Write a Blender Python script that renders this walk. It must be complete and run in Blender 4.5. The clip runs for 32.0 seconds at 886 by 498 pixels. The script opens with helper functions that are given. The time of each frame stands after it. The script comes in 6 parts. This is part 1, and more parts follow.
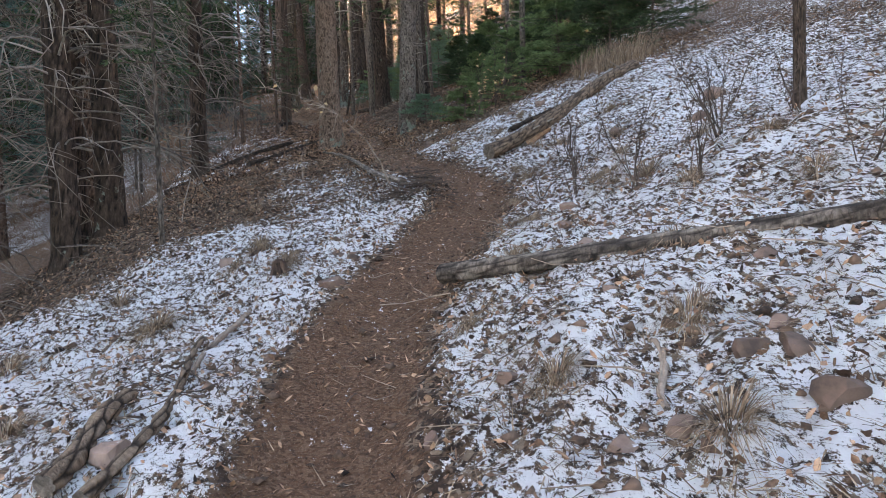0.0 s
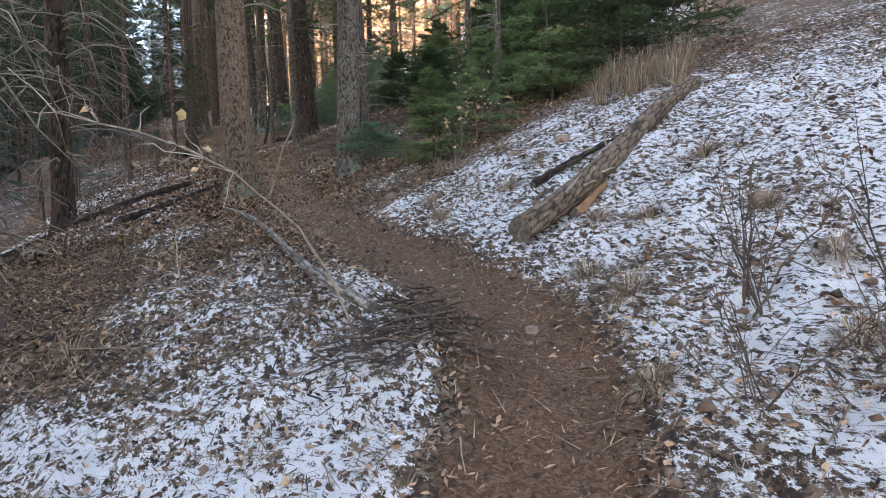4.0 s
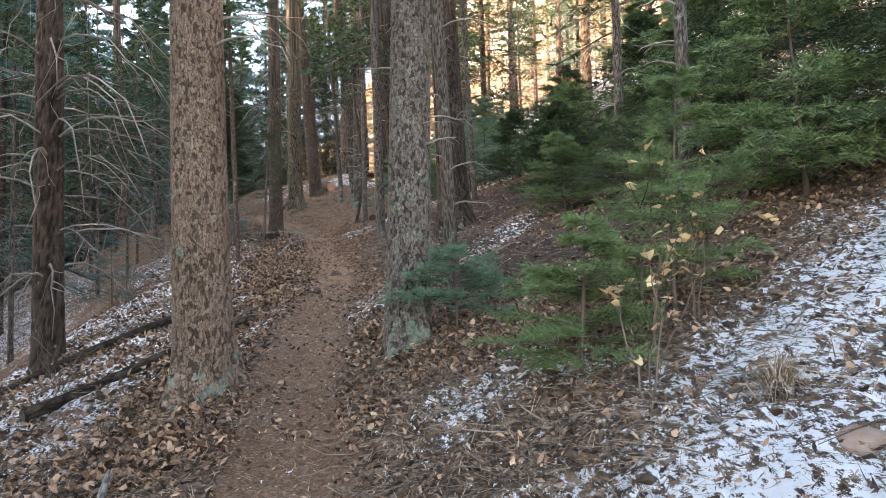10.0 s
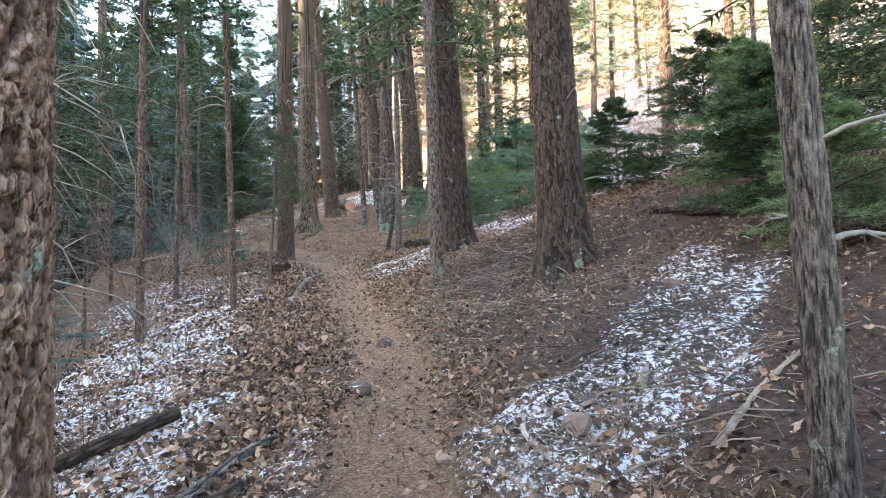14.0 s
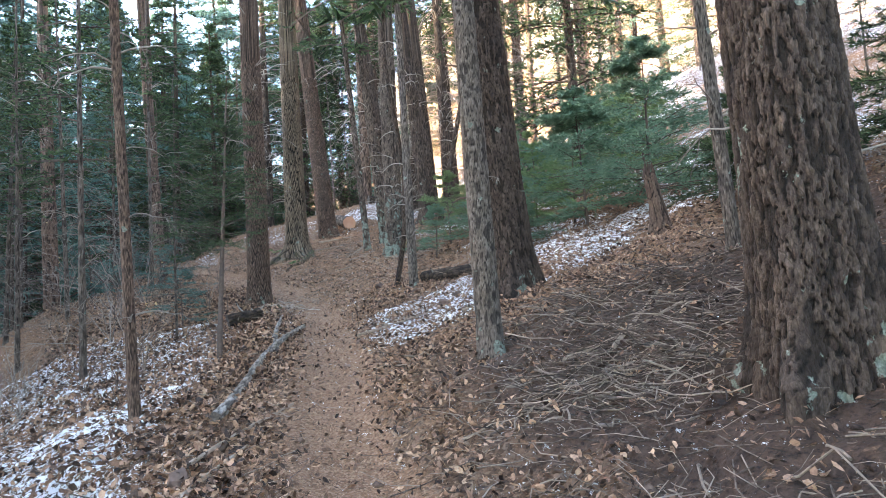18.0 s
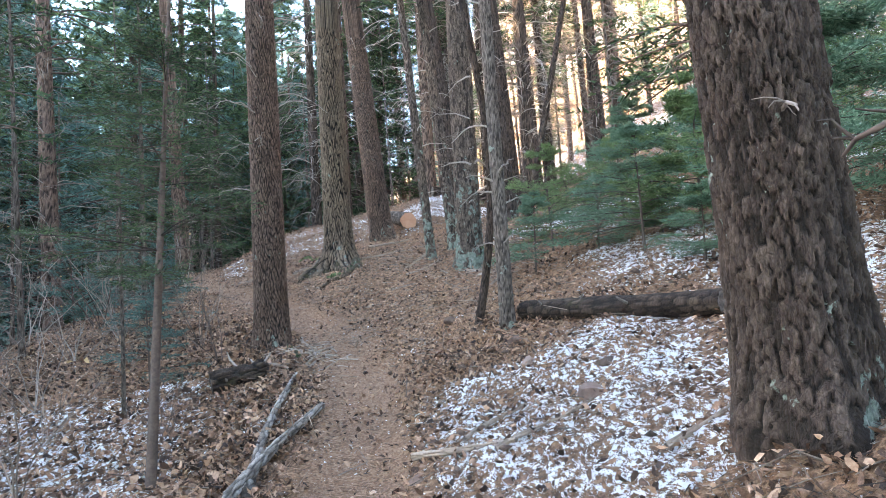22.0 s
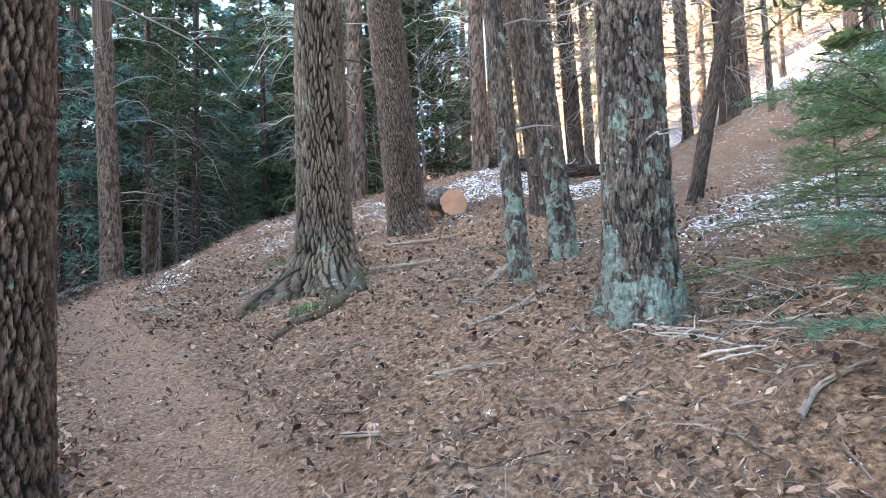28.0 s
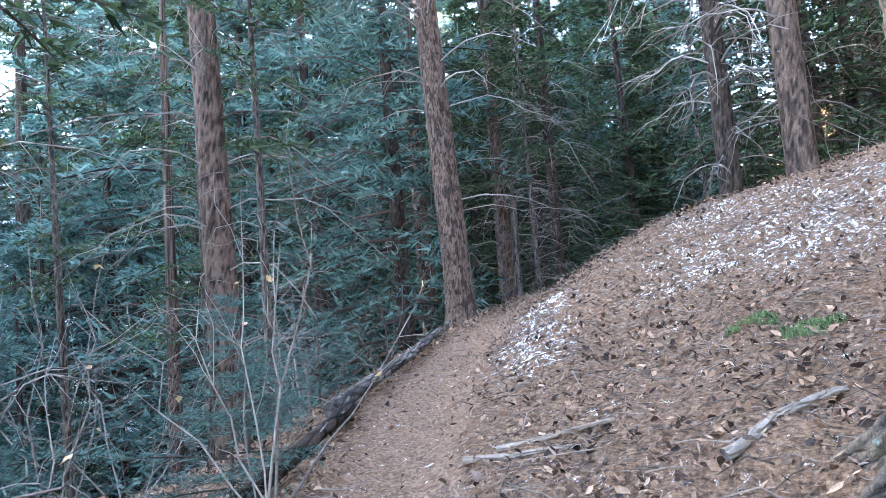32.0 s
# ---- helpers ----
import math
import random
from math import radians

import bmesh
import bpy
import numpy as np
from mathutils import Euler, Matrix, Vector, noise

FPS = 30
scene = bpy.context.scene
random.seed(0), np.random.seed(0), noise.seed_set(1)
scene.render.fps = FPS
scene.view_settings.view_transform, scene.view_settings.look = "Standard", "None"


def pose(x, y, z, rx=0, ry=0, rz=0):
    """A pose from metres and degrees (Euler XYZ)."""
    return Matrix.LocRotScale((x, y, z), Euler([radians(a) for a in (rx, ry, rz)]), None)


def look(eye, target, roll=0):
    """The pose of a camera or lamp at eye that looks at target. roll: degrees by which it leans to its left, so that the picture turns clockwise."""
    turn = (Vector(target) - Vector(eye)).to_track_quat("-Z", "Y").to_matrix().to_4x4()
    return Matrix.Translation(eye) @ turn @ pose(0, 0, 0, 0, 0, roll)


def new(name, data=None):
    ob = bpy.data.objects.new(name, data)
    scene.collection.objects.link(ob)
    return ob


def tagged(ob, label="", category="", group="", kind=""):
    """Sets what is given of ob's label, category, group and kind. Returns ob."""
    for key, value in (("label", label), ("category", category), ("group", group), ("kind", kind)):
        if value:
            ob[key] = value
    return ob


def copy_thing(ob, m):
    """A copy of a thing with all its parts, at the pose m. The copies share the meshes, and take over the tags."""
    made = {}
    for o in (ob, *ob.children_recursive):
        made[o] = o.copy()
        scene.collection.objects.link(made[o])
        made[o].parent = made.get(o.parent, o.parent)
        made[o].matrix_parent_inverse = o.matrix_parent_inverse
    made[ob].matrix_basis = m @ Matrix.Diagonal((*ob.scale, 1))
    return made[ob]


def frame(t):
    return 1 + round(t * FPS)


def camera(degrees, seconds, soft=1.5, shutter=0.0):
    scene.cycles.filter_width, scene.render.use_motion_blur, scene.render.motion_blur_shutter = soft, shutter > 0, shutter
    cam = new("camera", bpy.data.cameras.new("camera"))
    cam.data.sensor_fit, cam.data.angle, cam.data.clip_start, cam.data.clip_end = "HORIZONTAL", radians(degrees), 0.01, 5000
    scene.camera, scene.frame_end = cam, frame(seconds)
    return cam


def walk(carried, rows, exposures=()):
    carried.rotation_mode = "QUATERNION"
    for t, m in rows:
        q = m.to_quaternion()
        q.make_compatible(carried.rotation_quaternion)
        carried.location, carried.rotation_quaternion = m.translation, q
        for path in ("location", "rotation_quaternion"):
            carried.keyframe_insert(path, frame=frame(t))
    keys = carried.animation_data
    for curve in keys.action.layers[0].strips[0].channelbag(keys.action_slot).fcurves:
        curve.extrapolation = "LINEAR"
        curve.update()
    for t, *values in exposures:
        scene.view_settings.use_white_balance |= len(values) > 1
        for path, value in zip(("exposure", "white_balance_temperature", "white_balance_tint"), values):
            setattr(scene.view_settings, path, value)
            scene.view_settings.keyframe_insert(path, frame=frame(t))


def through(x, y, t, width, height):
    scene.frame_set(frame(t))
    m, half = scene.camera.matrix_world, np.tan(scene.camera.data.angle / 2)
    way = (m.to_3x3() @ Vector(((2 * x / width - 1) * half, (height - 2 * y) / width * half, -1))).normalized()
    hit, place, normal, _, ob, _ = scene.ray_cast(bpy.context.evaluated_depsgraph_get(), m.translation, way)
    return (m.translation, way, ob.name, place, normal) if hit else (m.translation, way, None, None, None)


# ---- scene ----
cam = camera(66.1, 32.0, 0.75)

# the walk: seconds, eye, target, roll
PATH = [
    (0, (0.0, 0.0, 1.3), (0.335, 1.968, 1.174), -1.1),
    (0.5, (0.07, 0.503, 1.433), (0.405, 2.47, 1.304), -1.2),
    (1, (-0.018, 0.99, 1.523), (0.323, 2.957, 1.396), -1.5),
    (1.5, (0.042, 1.498, 1.58), (0.405, 3.461, 1.458), -1.4),
    (2, (0.018, 1.994, 1.633), (0.419, 3.951, 1.524), -1.3),
    (2.5, (0.054, 2.409, 1.738), (0.493, 4.358, 1.64), -1.3),
    (3, (0.077, 2.915, 1.812), (0.567, 4.852, 1.73), -1.3),
    (3.5, (0.115, 3.343, 1.898), (0.644, 5.27, 1.826), -1.5),
    (5.5, (0.463, 5.222, 2.1), (1.043, 7.136, 2.059), -2.1),
    (6, (0.545, 5.611, 2.159), (1.106, 7.53, 2.111), -2.0),
    (6.5, (0.709, 6.006, 2.256), (1.233, 7.935, 2.204), -1.8),
    (7, (0.827, 6.396, 2.273), (1.306, 8.337, 2.216), -1.8),
    (7.5, (1.023, 6.731, 2.307), (1.46, 8.682, 2.258), -1.9),
    (8, (1.135, 7.11, 2.444), (1.526, 9.071, 2.413), -1.6),
    (8.5, (1.294, 7.423, 2.605), (1.657, 9.389, 2.594), -1.7),
    (9, (1.285, 7.716, 2.756), (1.579, 9.693, 2.812), -2.4),
    (9.5, (1.379, 8.002, 2.947), (1.61, 9.986, 3.042), -2.2),
    (10, (1.363, 8.321, 3.21), (1.572, 10.307, 3.312), -1.4),
    (10.5, (1.252, 8.748, 3.287), (1.437, 10.737, 3.391), -1.4),
    (11, (1.121, 9.325, 3.377), (1.297, 11.315, 3.479), -1.0),
    (11.5, (0.866, 9.888, 3.4), (1.042, 11.878, 3.508), -1.2),
    (12, (0.772, 10.503, 3.434), (0.965, 12.491, 3.545), -1.2),
    (12.5, (0.704, 11.107, 3.483), (0.906, 13.093, 3.607), -1.3),
    (13, (0.719, 11.619, 3.538), (0.919, 13.605, 3.676), -1.1),
    (13.5, (0.714, 12.136, 3.657), (0.918, 14.12, 3.81), -1.1),
    (14, (0.726, 12.603, 3.781), (0.916, 14.588, 3.943), -1.4),
    (14.5, (0.763, 13.174, 3.899), (0.944, 15.159, 4.067), -1.4),
    (16.5, (0.833, 15.275, 4.252), (0.955, 17.263, 4.432), -3.5),
    (17, (0.75, 15.901, 4.317), (0.882, 17.888, 4.505), -3.5),
    (17.5, (0.726, 16.435, 4.403), (0.869, 18.421, 4.593), -3.7),
    (18, (0.828, 17.036, 4.513), (0.988, 19.02, 4.705), -3.7),
    (18.5, (0.901, 17.53, 4.628), (1.063, 19.515, 4.811), -4.0),
    (19, (1.043, 18.076, 4.691), (1.21, 20.061, 4.864), -3.7),
    (19.5, (1.099, 18.613, 4.748), (1.251, 20.601, 4.913), -3.6),
    (20, (1.179, 19.128, 4.802), (1.31, 21.117, 4.968), -3.6),
    (20.5, (1.138, 19.759, 4.916), (1.197, 21.749, 5.109), -3.8),
    (21, (1.047, 20.275, 4.999), (1.06, 22.264, 5.208), -3.6),
    (21.5, (0.908, 20.783, 5.151), (0.892, 22.772, 5.357), -3.6),
    (22, (0.722, 21.273, 5.157), (0.693, 23.264, 5.347), -3.7),
    (22.5, (0.543, 21.948, 5.158), (0.524, 23.94, 5.34), -3.3),
    (23, (0.338, 22.53, 5.177), (0.307, 24.52, 5.366), -3.4),
    (23.5, (0.222, 23.133, 5.232), (0.202, 25.124, 5.417), -3.2),
    (24, (0.102, 23.707, 5.29), (0.088, 25.699, 5.468), -3.2),
    (24.5, (0.087, 24.222, 5.344), (0.079, 26.213, 5.531), -3.3),
    (25, (0.011, 24.71, 5.47), (0.017, 26.701, 5.654), -3.4),
    (25.5, (-0.046, 25.159, 5.524), (-0.031, 27.151, 5.71), -3.4),
    (27.5, (0.059, 26.853, 5.775), (0.01, 28.845, 5.947), -2.5),
    (28, (0.104, 27.348, 5.891), (-0.006, 29.337, 6.062), -2.3),
    (28.5, (0.0, 27.872, 5.984), (-0.159, 29.858, 6.156), -2.3),
    (29, (-0.086, 28.327, 6.079), (-0.313, 30.307, 6.252), -2.5),
    (29.5, (-0.246, 28.885, 6.21), (-0.551, 30.854, 6.385), -2.7),
    (30, (-0.448, 29.325, 6.334), (-0.852, 31.277, 6.495), -2.9),
    (30.5, (-0.672, 29.863, 6.428), (-1.26, 31.768, 6.585), -3.0),
    (31, (-0.991, 30.309, 6.534), (-1.774, 32.142, 6.698), -3.9),
    (31.5, (-1.307, 30.775, 6.618), (-2.253, 32.529, 6.789), -4.2),
    (32, (-1.738, 31.253, 6.672), (-2.8, 32.938, 6.858), -4.8),
]
EXPOSURES = [(0.0, 3.7, 7900, 14), (3.0, 3.9, 7900, 14), (6.0, 4.1, 8700, 15), (8.0, 4.4, 7600, 13), (10.0, 4.5, 8300, 13), (12.0, 4.85, 7600, 11), (14.0, 5.05, 7500, 11), (19.0, 5.0, 7200, 9), (21.0, 5.2, 7150, 9),
             (24.0, 5.2, 7150, 10), (28.0, 5.4, 7000, 10), (30.0, 5.55, 6700, 10), (32.0, 5.9, 6500, 12)]
walk(cam, [(t, look(eye, target, roll)) for t, eye, target, roll in PATH], EXPOSURES)

# ---------------------------------------------------------------- light
SUN_EL, SUN_AZ = radians(17), radians(96)      # height; turned left from the way ahead (+y)
world = bpy.data.worlds.new("sky")
world.use_nodes = True
scene.world = world
wn = world.node_tree
sky = wn.nodes.new("ShaderNodeTexSky")
sky.sky_type, sky.sun_disc = "NISHITA", False
sky.sun_elevation, sky.sun_rotation = SUN_EL, -SUN_AZ
sky.altitude, sky.air_density, sky.dust_density, sky.ozone_density = 2000, 0.9, 3.5, 0.6
wn.links.new(sky.outputs[0], wn.nodes["Background"].inputs[0])
wn.nodes["Background"].inputs[1].default_value = 0.12
sun = new("sun", bpy.data.lights.new("sun", "SUN"))
sun.data.energy, sun.data.angle, sun.data.color = 3.5, radians(0.5), (1.0, 0.83, 0.62)
sun_dir = Vector((-math.sin(SUN_AZ) * math.cos(SUN_EL), math.cos(SUN_AZ) * math.cos(SUN_EL), math.sin(SUN_EL)))
sun.rotation_mode = "QUATERNION"
sun.rotation_quaternion = sun_dir.to_track_quat("Z", "Y")

# ---------------------------------------------------------------- lie of the land
TRAIL_Y = [-20, 0, 2.4, 3.4, 4.2, 5.1, 5.8, 6.4, 7.1, 7.8, 8.5, 9.3, 10.2, 11.4, 12.6, 14.2, 16, 17.6, 19, 20.3, 21.3, 22.5, 24, 26, 28, 29.2, 30.5, 32, 33.5, 35, 37, 39.5, 45, 60]
TRAIL_X = [-0.5, -0.25, -0.06, 0.1, 0.3, 0.66, 1.08, 1.40, 1.60, 1.56, 1.25, 1.08, 1.0, 0.95, 0.85, 0.72, 0.74, 0.85, 0.85, 0.70, 0.47, 0.29, 0.22, 0, -0.24, -0.55, -1.2, -2.25, -3.55, -4.4, -5.2, -5.6, -5.0, -4.0]
TRAIL_Z = [-3.0, -0.05, 0.33, 0.5, 0.68, 0.91, 1.08, 1.28, 1.47, 1.63, 1.78, 1.90, 2.03, 2.19, 2.38, 2.65, 2.92, 3.12, 3.33, 3.52, 3.70, 3.90, 4.12, 4.32, 4.62, 4.86, 5.18, 5.52, 5.84, 6.05, 6.3, 6.65, 7.5, 8.6]
SLOPE_Y = [0, 6, 13, 16, 20, 24, 28, 31, 34, 38, 45]
SLOPE_R = [0.40, 0.40, 0.36, 0.36, 0.36, 0.34, 0.34, 0.22, 0.15, 0.18, 0.2]
SLOPE_L = [0.20, 0.20, 0.24, 0.29, 0.18, 0.22, 0.08, 0.05, 0.25, 0.5, 0.5]


def hash01(i, j, seed=0):
    h = (i.astype(np.int64) * 374761393 + j.astype(np.int64) * 668265263 + seed * 1442695041) & 0xFFFFFFFF
    h = ((h ^ (h >> 13)) * 1274126177) & 0xFFFFFFFF
    return ((h ^ (h >> 16)) & 0xFFFFFF) / float(0xFFFFFF)


def vnoise(x, y, seed=0):
    """Smooth value noise, 0 to 1."""
    x, y = np.asarray(x, float), np.asarray(y, float)
    i, j = np.floor(x), np.floor(y)
    u, v = x - i, y - j
    u, v = u * u * (3 - 2 * u), v * v * (3 - 2 * v)
    a, b = hash01(i, j, seed), hash01(i + 1, j, seed)
    c, d = hash01(i, j + 1, seed), hash01(i + 1, j + 1, seed)
    return (a * (1 - u) + b * u) * (1 - v) + (c * (1 - u) + d * u) * v


def fbm(x, y, seed=0, octaves=4):
    total, size, most = 0.0, 1.0, 0.0
    for k in range(octaves):
        total = total + size * vnoise(np.asarray(x) * 2**k, np.asarray(y) * 2**k, seed + k)
        most, size = most + size, size * 0.5
    return total / most


def smooth(a, b, x):
    t = np.clip((np.asarray(x, float) - a) / (b - a), 0, 1)
    return t * t * (3 - 2 * t)


def soft_interp(y, ys, vs):
    return sum(np.interp(y + o, ys, vs) for o in (-0.6, -0.3, 0.0, 0.3, 0.6)) / 5


def trail_offset(x, y):
    """Sideways way from the middle of the trail, to the right, measured square to it."""
    d = x - soft_interp(y, TRAIL_Y, TRAIL_X)
    turn = (soft_interp(y + 0.4, TRAIL_Y, TRAIL_X) - soft_interp(y - 0.4, TRAIL_Y, TRAIL_X)) / 0.8
    return d / np.sqrt(1 + turn * turn)


# hollows (deep > 0) and hummocks beside the trail: x, y, radius, depth
HOLLOWS = [(0.47, 28.8, 0.17, 0.16), (0.96, 27.7, 0.14, 0.12), (0.7, 27.0, 0.12, 0.08), (1.25, 26.9, 0.13, 0.08), (0.72, 29.1, 0.22, -0.09), (0.95, 28.0, 0.25, -0.07), (-3.2, 32.1, 0.3, -0.14),
           (1.25, 21.6, 0.3, -0.14), (0.98, 21.25, 0.16, 0.07), (1.0, 22.3, 0.25, -0.10), (0.85, 19.2, 0.25, -0.06), (2.1, 16.3, 0.2, 0.14), (1.75, 15.9, 0.16, 0.1), (2.5, 16.0, 0.2, 0.12), (2.2, 15.6, 0.3, -0.08),
           (0.95, 6.95, 0.3, -0.12), (0.75, 6.5, 0.2, 0.06), (1.2, 2.2, 0.2, 0.05), (-0.8, 3.2, 0.25, -0.06), (-1.5, 28.4, 0.25, -0.08), (2.0, 19.9, 0.2, 0.08), (1.9, 5.05, 0.16, 0.08), (2.45, 5.35, 0.2, -0.08)]


def ground(x, y, fine=True):
    """Height of the ground."""
    x, y = np.asarray(x, float), np.asarray(y, float)
    d = x - soft_interp(y, TRAIL_Y, TRAIL_X)
    z = soft_interp(y, TRAIL_Y, TRAIL_Z)
    sr, sl = soft_interp(y, SLOPE_Y, SLOPE_R), soft_interp(y, SLOPE_Y, SLOPE_L)
    r, l = np.maximum(d - 0.25, 0), np.maximum(-d - 0.3 - 0.3 * smooth(29, 33, y), 0)
    right = sr * r + 0.0012 * r * np.minimum(r, 60) + 0.26 * np.clip(r - 9, 0, 70)
    # to the left the slope falls to a gully and the far side of the valley rises to a ridge
    deep = 0.32 * np.minimum(np.maximum(l - 3, 0), 14)
    left = -(sl * np.minimum(l, 9) + deep) + 0.48 * np.clip(l - 19, 0, 118) * (1 - 0.6 * smooth(60, 88, y)) + 0.1 * np.maximum(l - 127, 0)
    ahead = -0.14 * np.clip(y - 48, 0, 30) + 0.34 * np.clip(y - 82, 0, 160) + 0.42 * np.clip(y - 52, 0, 90) * smooth(-6, 22, d)
    z = z + np.where(d > 0, right, left) + ahead
    z = z + 0.64 * smooth(-6.2, -3.2, x) * (1 - smooth(0.3, 1.7, x)) * np.exp(-(((y - 39.3) / 2.1) ** 2))     # the crest
    if fine:
        for hx, hy, hr, deep_by in HOLLOWS:
            z = z - deep_by * np.exp(-((x - hx) ** 2 + (y - hy) ** 2) / hr**2)
        off = np.abs(trail_offset(x, y))
        rough = smooth(0.2, 0.9, off)
        z = z + rough * (0.16 * (fbm(x * 0.7, y * 0.7, 3) - 0.5) + 0.10 * (fbm(x * 3, y * 3, 9, 3) - 0.5) * (off < 14)) + (1 - rough) * 0.05 * (fbm(x * 1.6, y * 1.6, 5) - 0.5)
        z = z - 0.05 * (1 - smooth(0.1, 0.45, off))
        z = z + (0.2 + 0.8 * rough) * 0.09 * (fbm(x * 7.5, y * 7.5, 15, 3) - 0.5) * (off < 7)
    return z


def gz(x, y):
    return float(ground(x, y))



def snow_cover(x, y):
    """How much of the ground snow lies on, 0 to 1."""
    x, y = np.asarray(x, float), np.asarray(y, float)
    d = true = trail_offset(x, y)
    c = 0.0 * x
    # ragged outlines, wilder away from the trail
    stray = np.clip(0.25 * np.abs(d), 0.15, 1.6)
    d = d + stray * 1.9 * (fbm(x * 0.8 + 40, y * 0.8, 71, 3) - 0.5)
    y = y + (0.5 + stray) * 1.9 * (fbm(x * 0.7, y * 0.7 + 60, 72, 3) - 0.5)

    def patch(c, d0, d1, y0, y1, amount, soft=0.5):
        inside = smooth(d0 - soft, d0 + soft, d) * (1 - smooth(d1 - soft, d1 + soft, d)) * smooth(y0 - soft, y0 + soft, y) * (1 - smooth(y1 - soft, y1 + soft, y))
        return np.maximum(c, amount * inside)

    slant = 10.6 + 0.6 * np.clip(d - 0.9, 0, 3)
    c = np.maximum(c, 0.57 * smooth(0.22, 0.55, d) * (1 - smooth(slant - 0.5, slant + 0.6, y)) * (1 - 0.6 * smooth(3.2, 6.5, d)))
    # below the trail the snow ends along a line that runs up to the bend
    upper = 8.2 + 0.5 * np.clip(x, -6, 1.4)
    c = np.maximum(c, 0.60 * (1 - smooth(-0.5, -0.28, d)) * smooth(-4.5, -2.4, d) * (1 - smooth(upper - 0.9, upper + 0.9, y)))
    c = patch(c, -7, -2.2, -3, 6.0, 0.36, 0.8)
    c = patch(c, 0.6, 1.7, 11.4, 12.4, 0.42, 0.3)
    c = patch(c, -2.0, -0.55, 7.6, 9.6, 0.42, 0.3)
    c = patch(c, -1.9, -1.0, 10.8, 12.8, 0.44, 0.3)
    c = patch(c, -4.8, -1.1, 12.8, 19.0, 0.56, 0.5)
    c = patch(c, -1.1, -0.4, 14.4, 17.2, 0.42, 0.2)
    lean = 15.3 + 0.95 * d
    c = np.maximum(c, 0.45 * smooth(0.15, 0.4, d) * (1 - smooth(2.4, 3.0, d)) * smooth(lean - 1.3, lean - 0.8, y) * (1 - smooth(lean + 0.6, lean + 1.1, y)))
    c = patch(c, -5.0, -1.2, 19.0, 24.5, 0.60, 0.5)
    c = patch(c, -4.5, -1.2, 24.5, 28.8, 0.46, 0.5)
    c = patch(c, -1.1, -0.6, 26.3, 27.4, 0.46, 0.2)
    c = patch(c, 0.42, 2.3, 23.9, 26.9, 0.47, 0.3)
    c = patch(c, 2.5, 5.8, 24.2, 27.4, 0.49, 0.4)
    c = patch(c, 2.2, 4.4, 27.4, 29.4, 0.45, 0.4)
    c = patch(c, 3.2, 5.6, 30.3, 33.2, 0.46, 0.5)
    c = patch(c, 5.0, 7.2, 36.0, 39.0, 0.48, 0.4)
    c = patch(c, 0.35, 1.1, 35.5, 38.4, 0.38, 0.3)
    c = patch(c, 1.6, 4.0, 36.0, 38.8, 0.29, 0.4)
    c = np.maximum(c, (0.36 + 0.45 * smooth(32, 36, y)) * smooth(-4.0, -7.0, d) * smooth(21, 28, y))
    c = np.maximum(c, 0.40 * smooth(8, 14, d)) * (1 - 0.75 * smooth(55, 75, y))
    c = np.maximum(c, 0.75 * (fbm(x * 0.16, y * 0.16, 73, 3) - 0.08) * smooth(4.0, 7.0, np.abs(true)) * (1 - 0.6 * smooth(2, 4, d) * (smooth(31, 34, y) * (1 - smooth(44, 50, y)) + smooth(9, 12, y) * (1 - smooth(16, 20, y)))))
    return c * smooth(0.15, 0.5, np.abs(true))


def humus(x, y):
    """Where damp dark soil shows under the firs above the trail, 0 to 1."""
    d = trail_offset(x, y)
    edge = 0.9 * (fbm(x * 1.3, y * 1.3, 61, 3) - 0.5)
    return smooth(0.45, 1.0, d + edge - 0.7 * (1 - smooth(15.5, 17.5, y))) * (1 - smooth(4.5, 5.5, d + edge)) * smooth(13.6, 14.8, y + edge) * (1 - smooth(21.8, 23.2, y + edge))


# ---------------------------------------------------------------- mesh helpers
def link_mesh(name, verts, faces, materials, parent=None, label="", shade=True, attrs=None, mat_index=None):
    """A mesh object from arrays; faces: arrays of triangles or quads."""
    verts = np.asarray(verts, np.float32).reshape(-1, 3)
    faces = [np.asarray(f, np.int32) for f in faces if len(f)]
    me = bpy.data.meshes.new(name)
    loops = np.concatenate([f.ravel() for f in faces])
    sizes = np.concatenate([np.full(len(f), f.shape[1], np.int32) for f in faces])
    me.vertices.add(len(verts))
    me.vertices.foreach_set("co", verts.ravel())
    me.loops.add(len(loops))
    me.loops.foreach_set("vertex_index", loops)
    me.polygons.add(len(sizes))
    me.polygons.foreach_set("loop_start", np.concatenate([[0], np.cumsum(sizes)[:-1]]).astype(np.int32))
    me.polygons.foreach_set("loop_total", sizes)
    if mat_index is not None:
        me.polygons.foreach_set("material_index", np.asarray(mat_index, np.int32))
    for key, values in (attrs or {}).items():
        me.attributes.new(key, "FLOAT", "POINT").data.foreach_set("value", np.asarray(values, np.float32).ravel())
    me.update(calc_edges=True)
    if shade:
        me.shade_smooth()
    for m in materials if isinstance(materials, (list, tuple)) else [materials]:
        me.materials.append(m)
    ob = new(name, me)
    if parent is not None:
        ob.parent = parent
    if label:
        tagged(ob, label)
    return ob


def thing(name, place, label, category, group="", kind="", turn=0.0, size=1.0):
    ob = new(name)
    ob.empty_display_size = 0.1
    ob.matrix_basis = pose(*place, 0, 0, turn) @ Matrix.Scale(size, 4)
    return tagged(ob, label, category, group, kind)


def unit(v):
    v = np.asarray(v, float)
    return v / np.maximum(np.linalg.norm(v, axis=-1, keepdims=True), 1e-9)


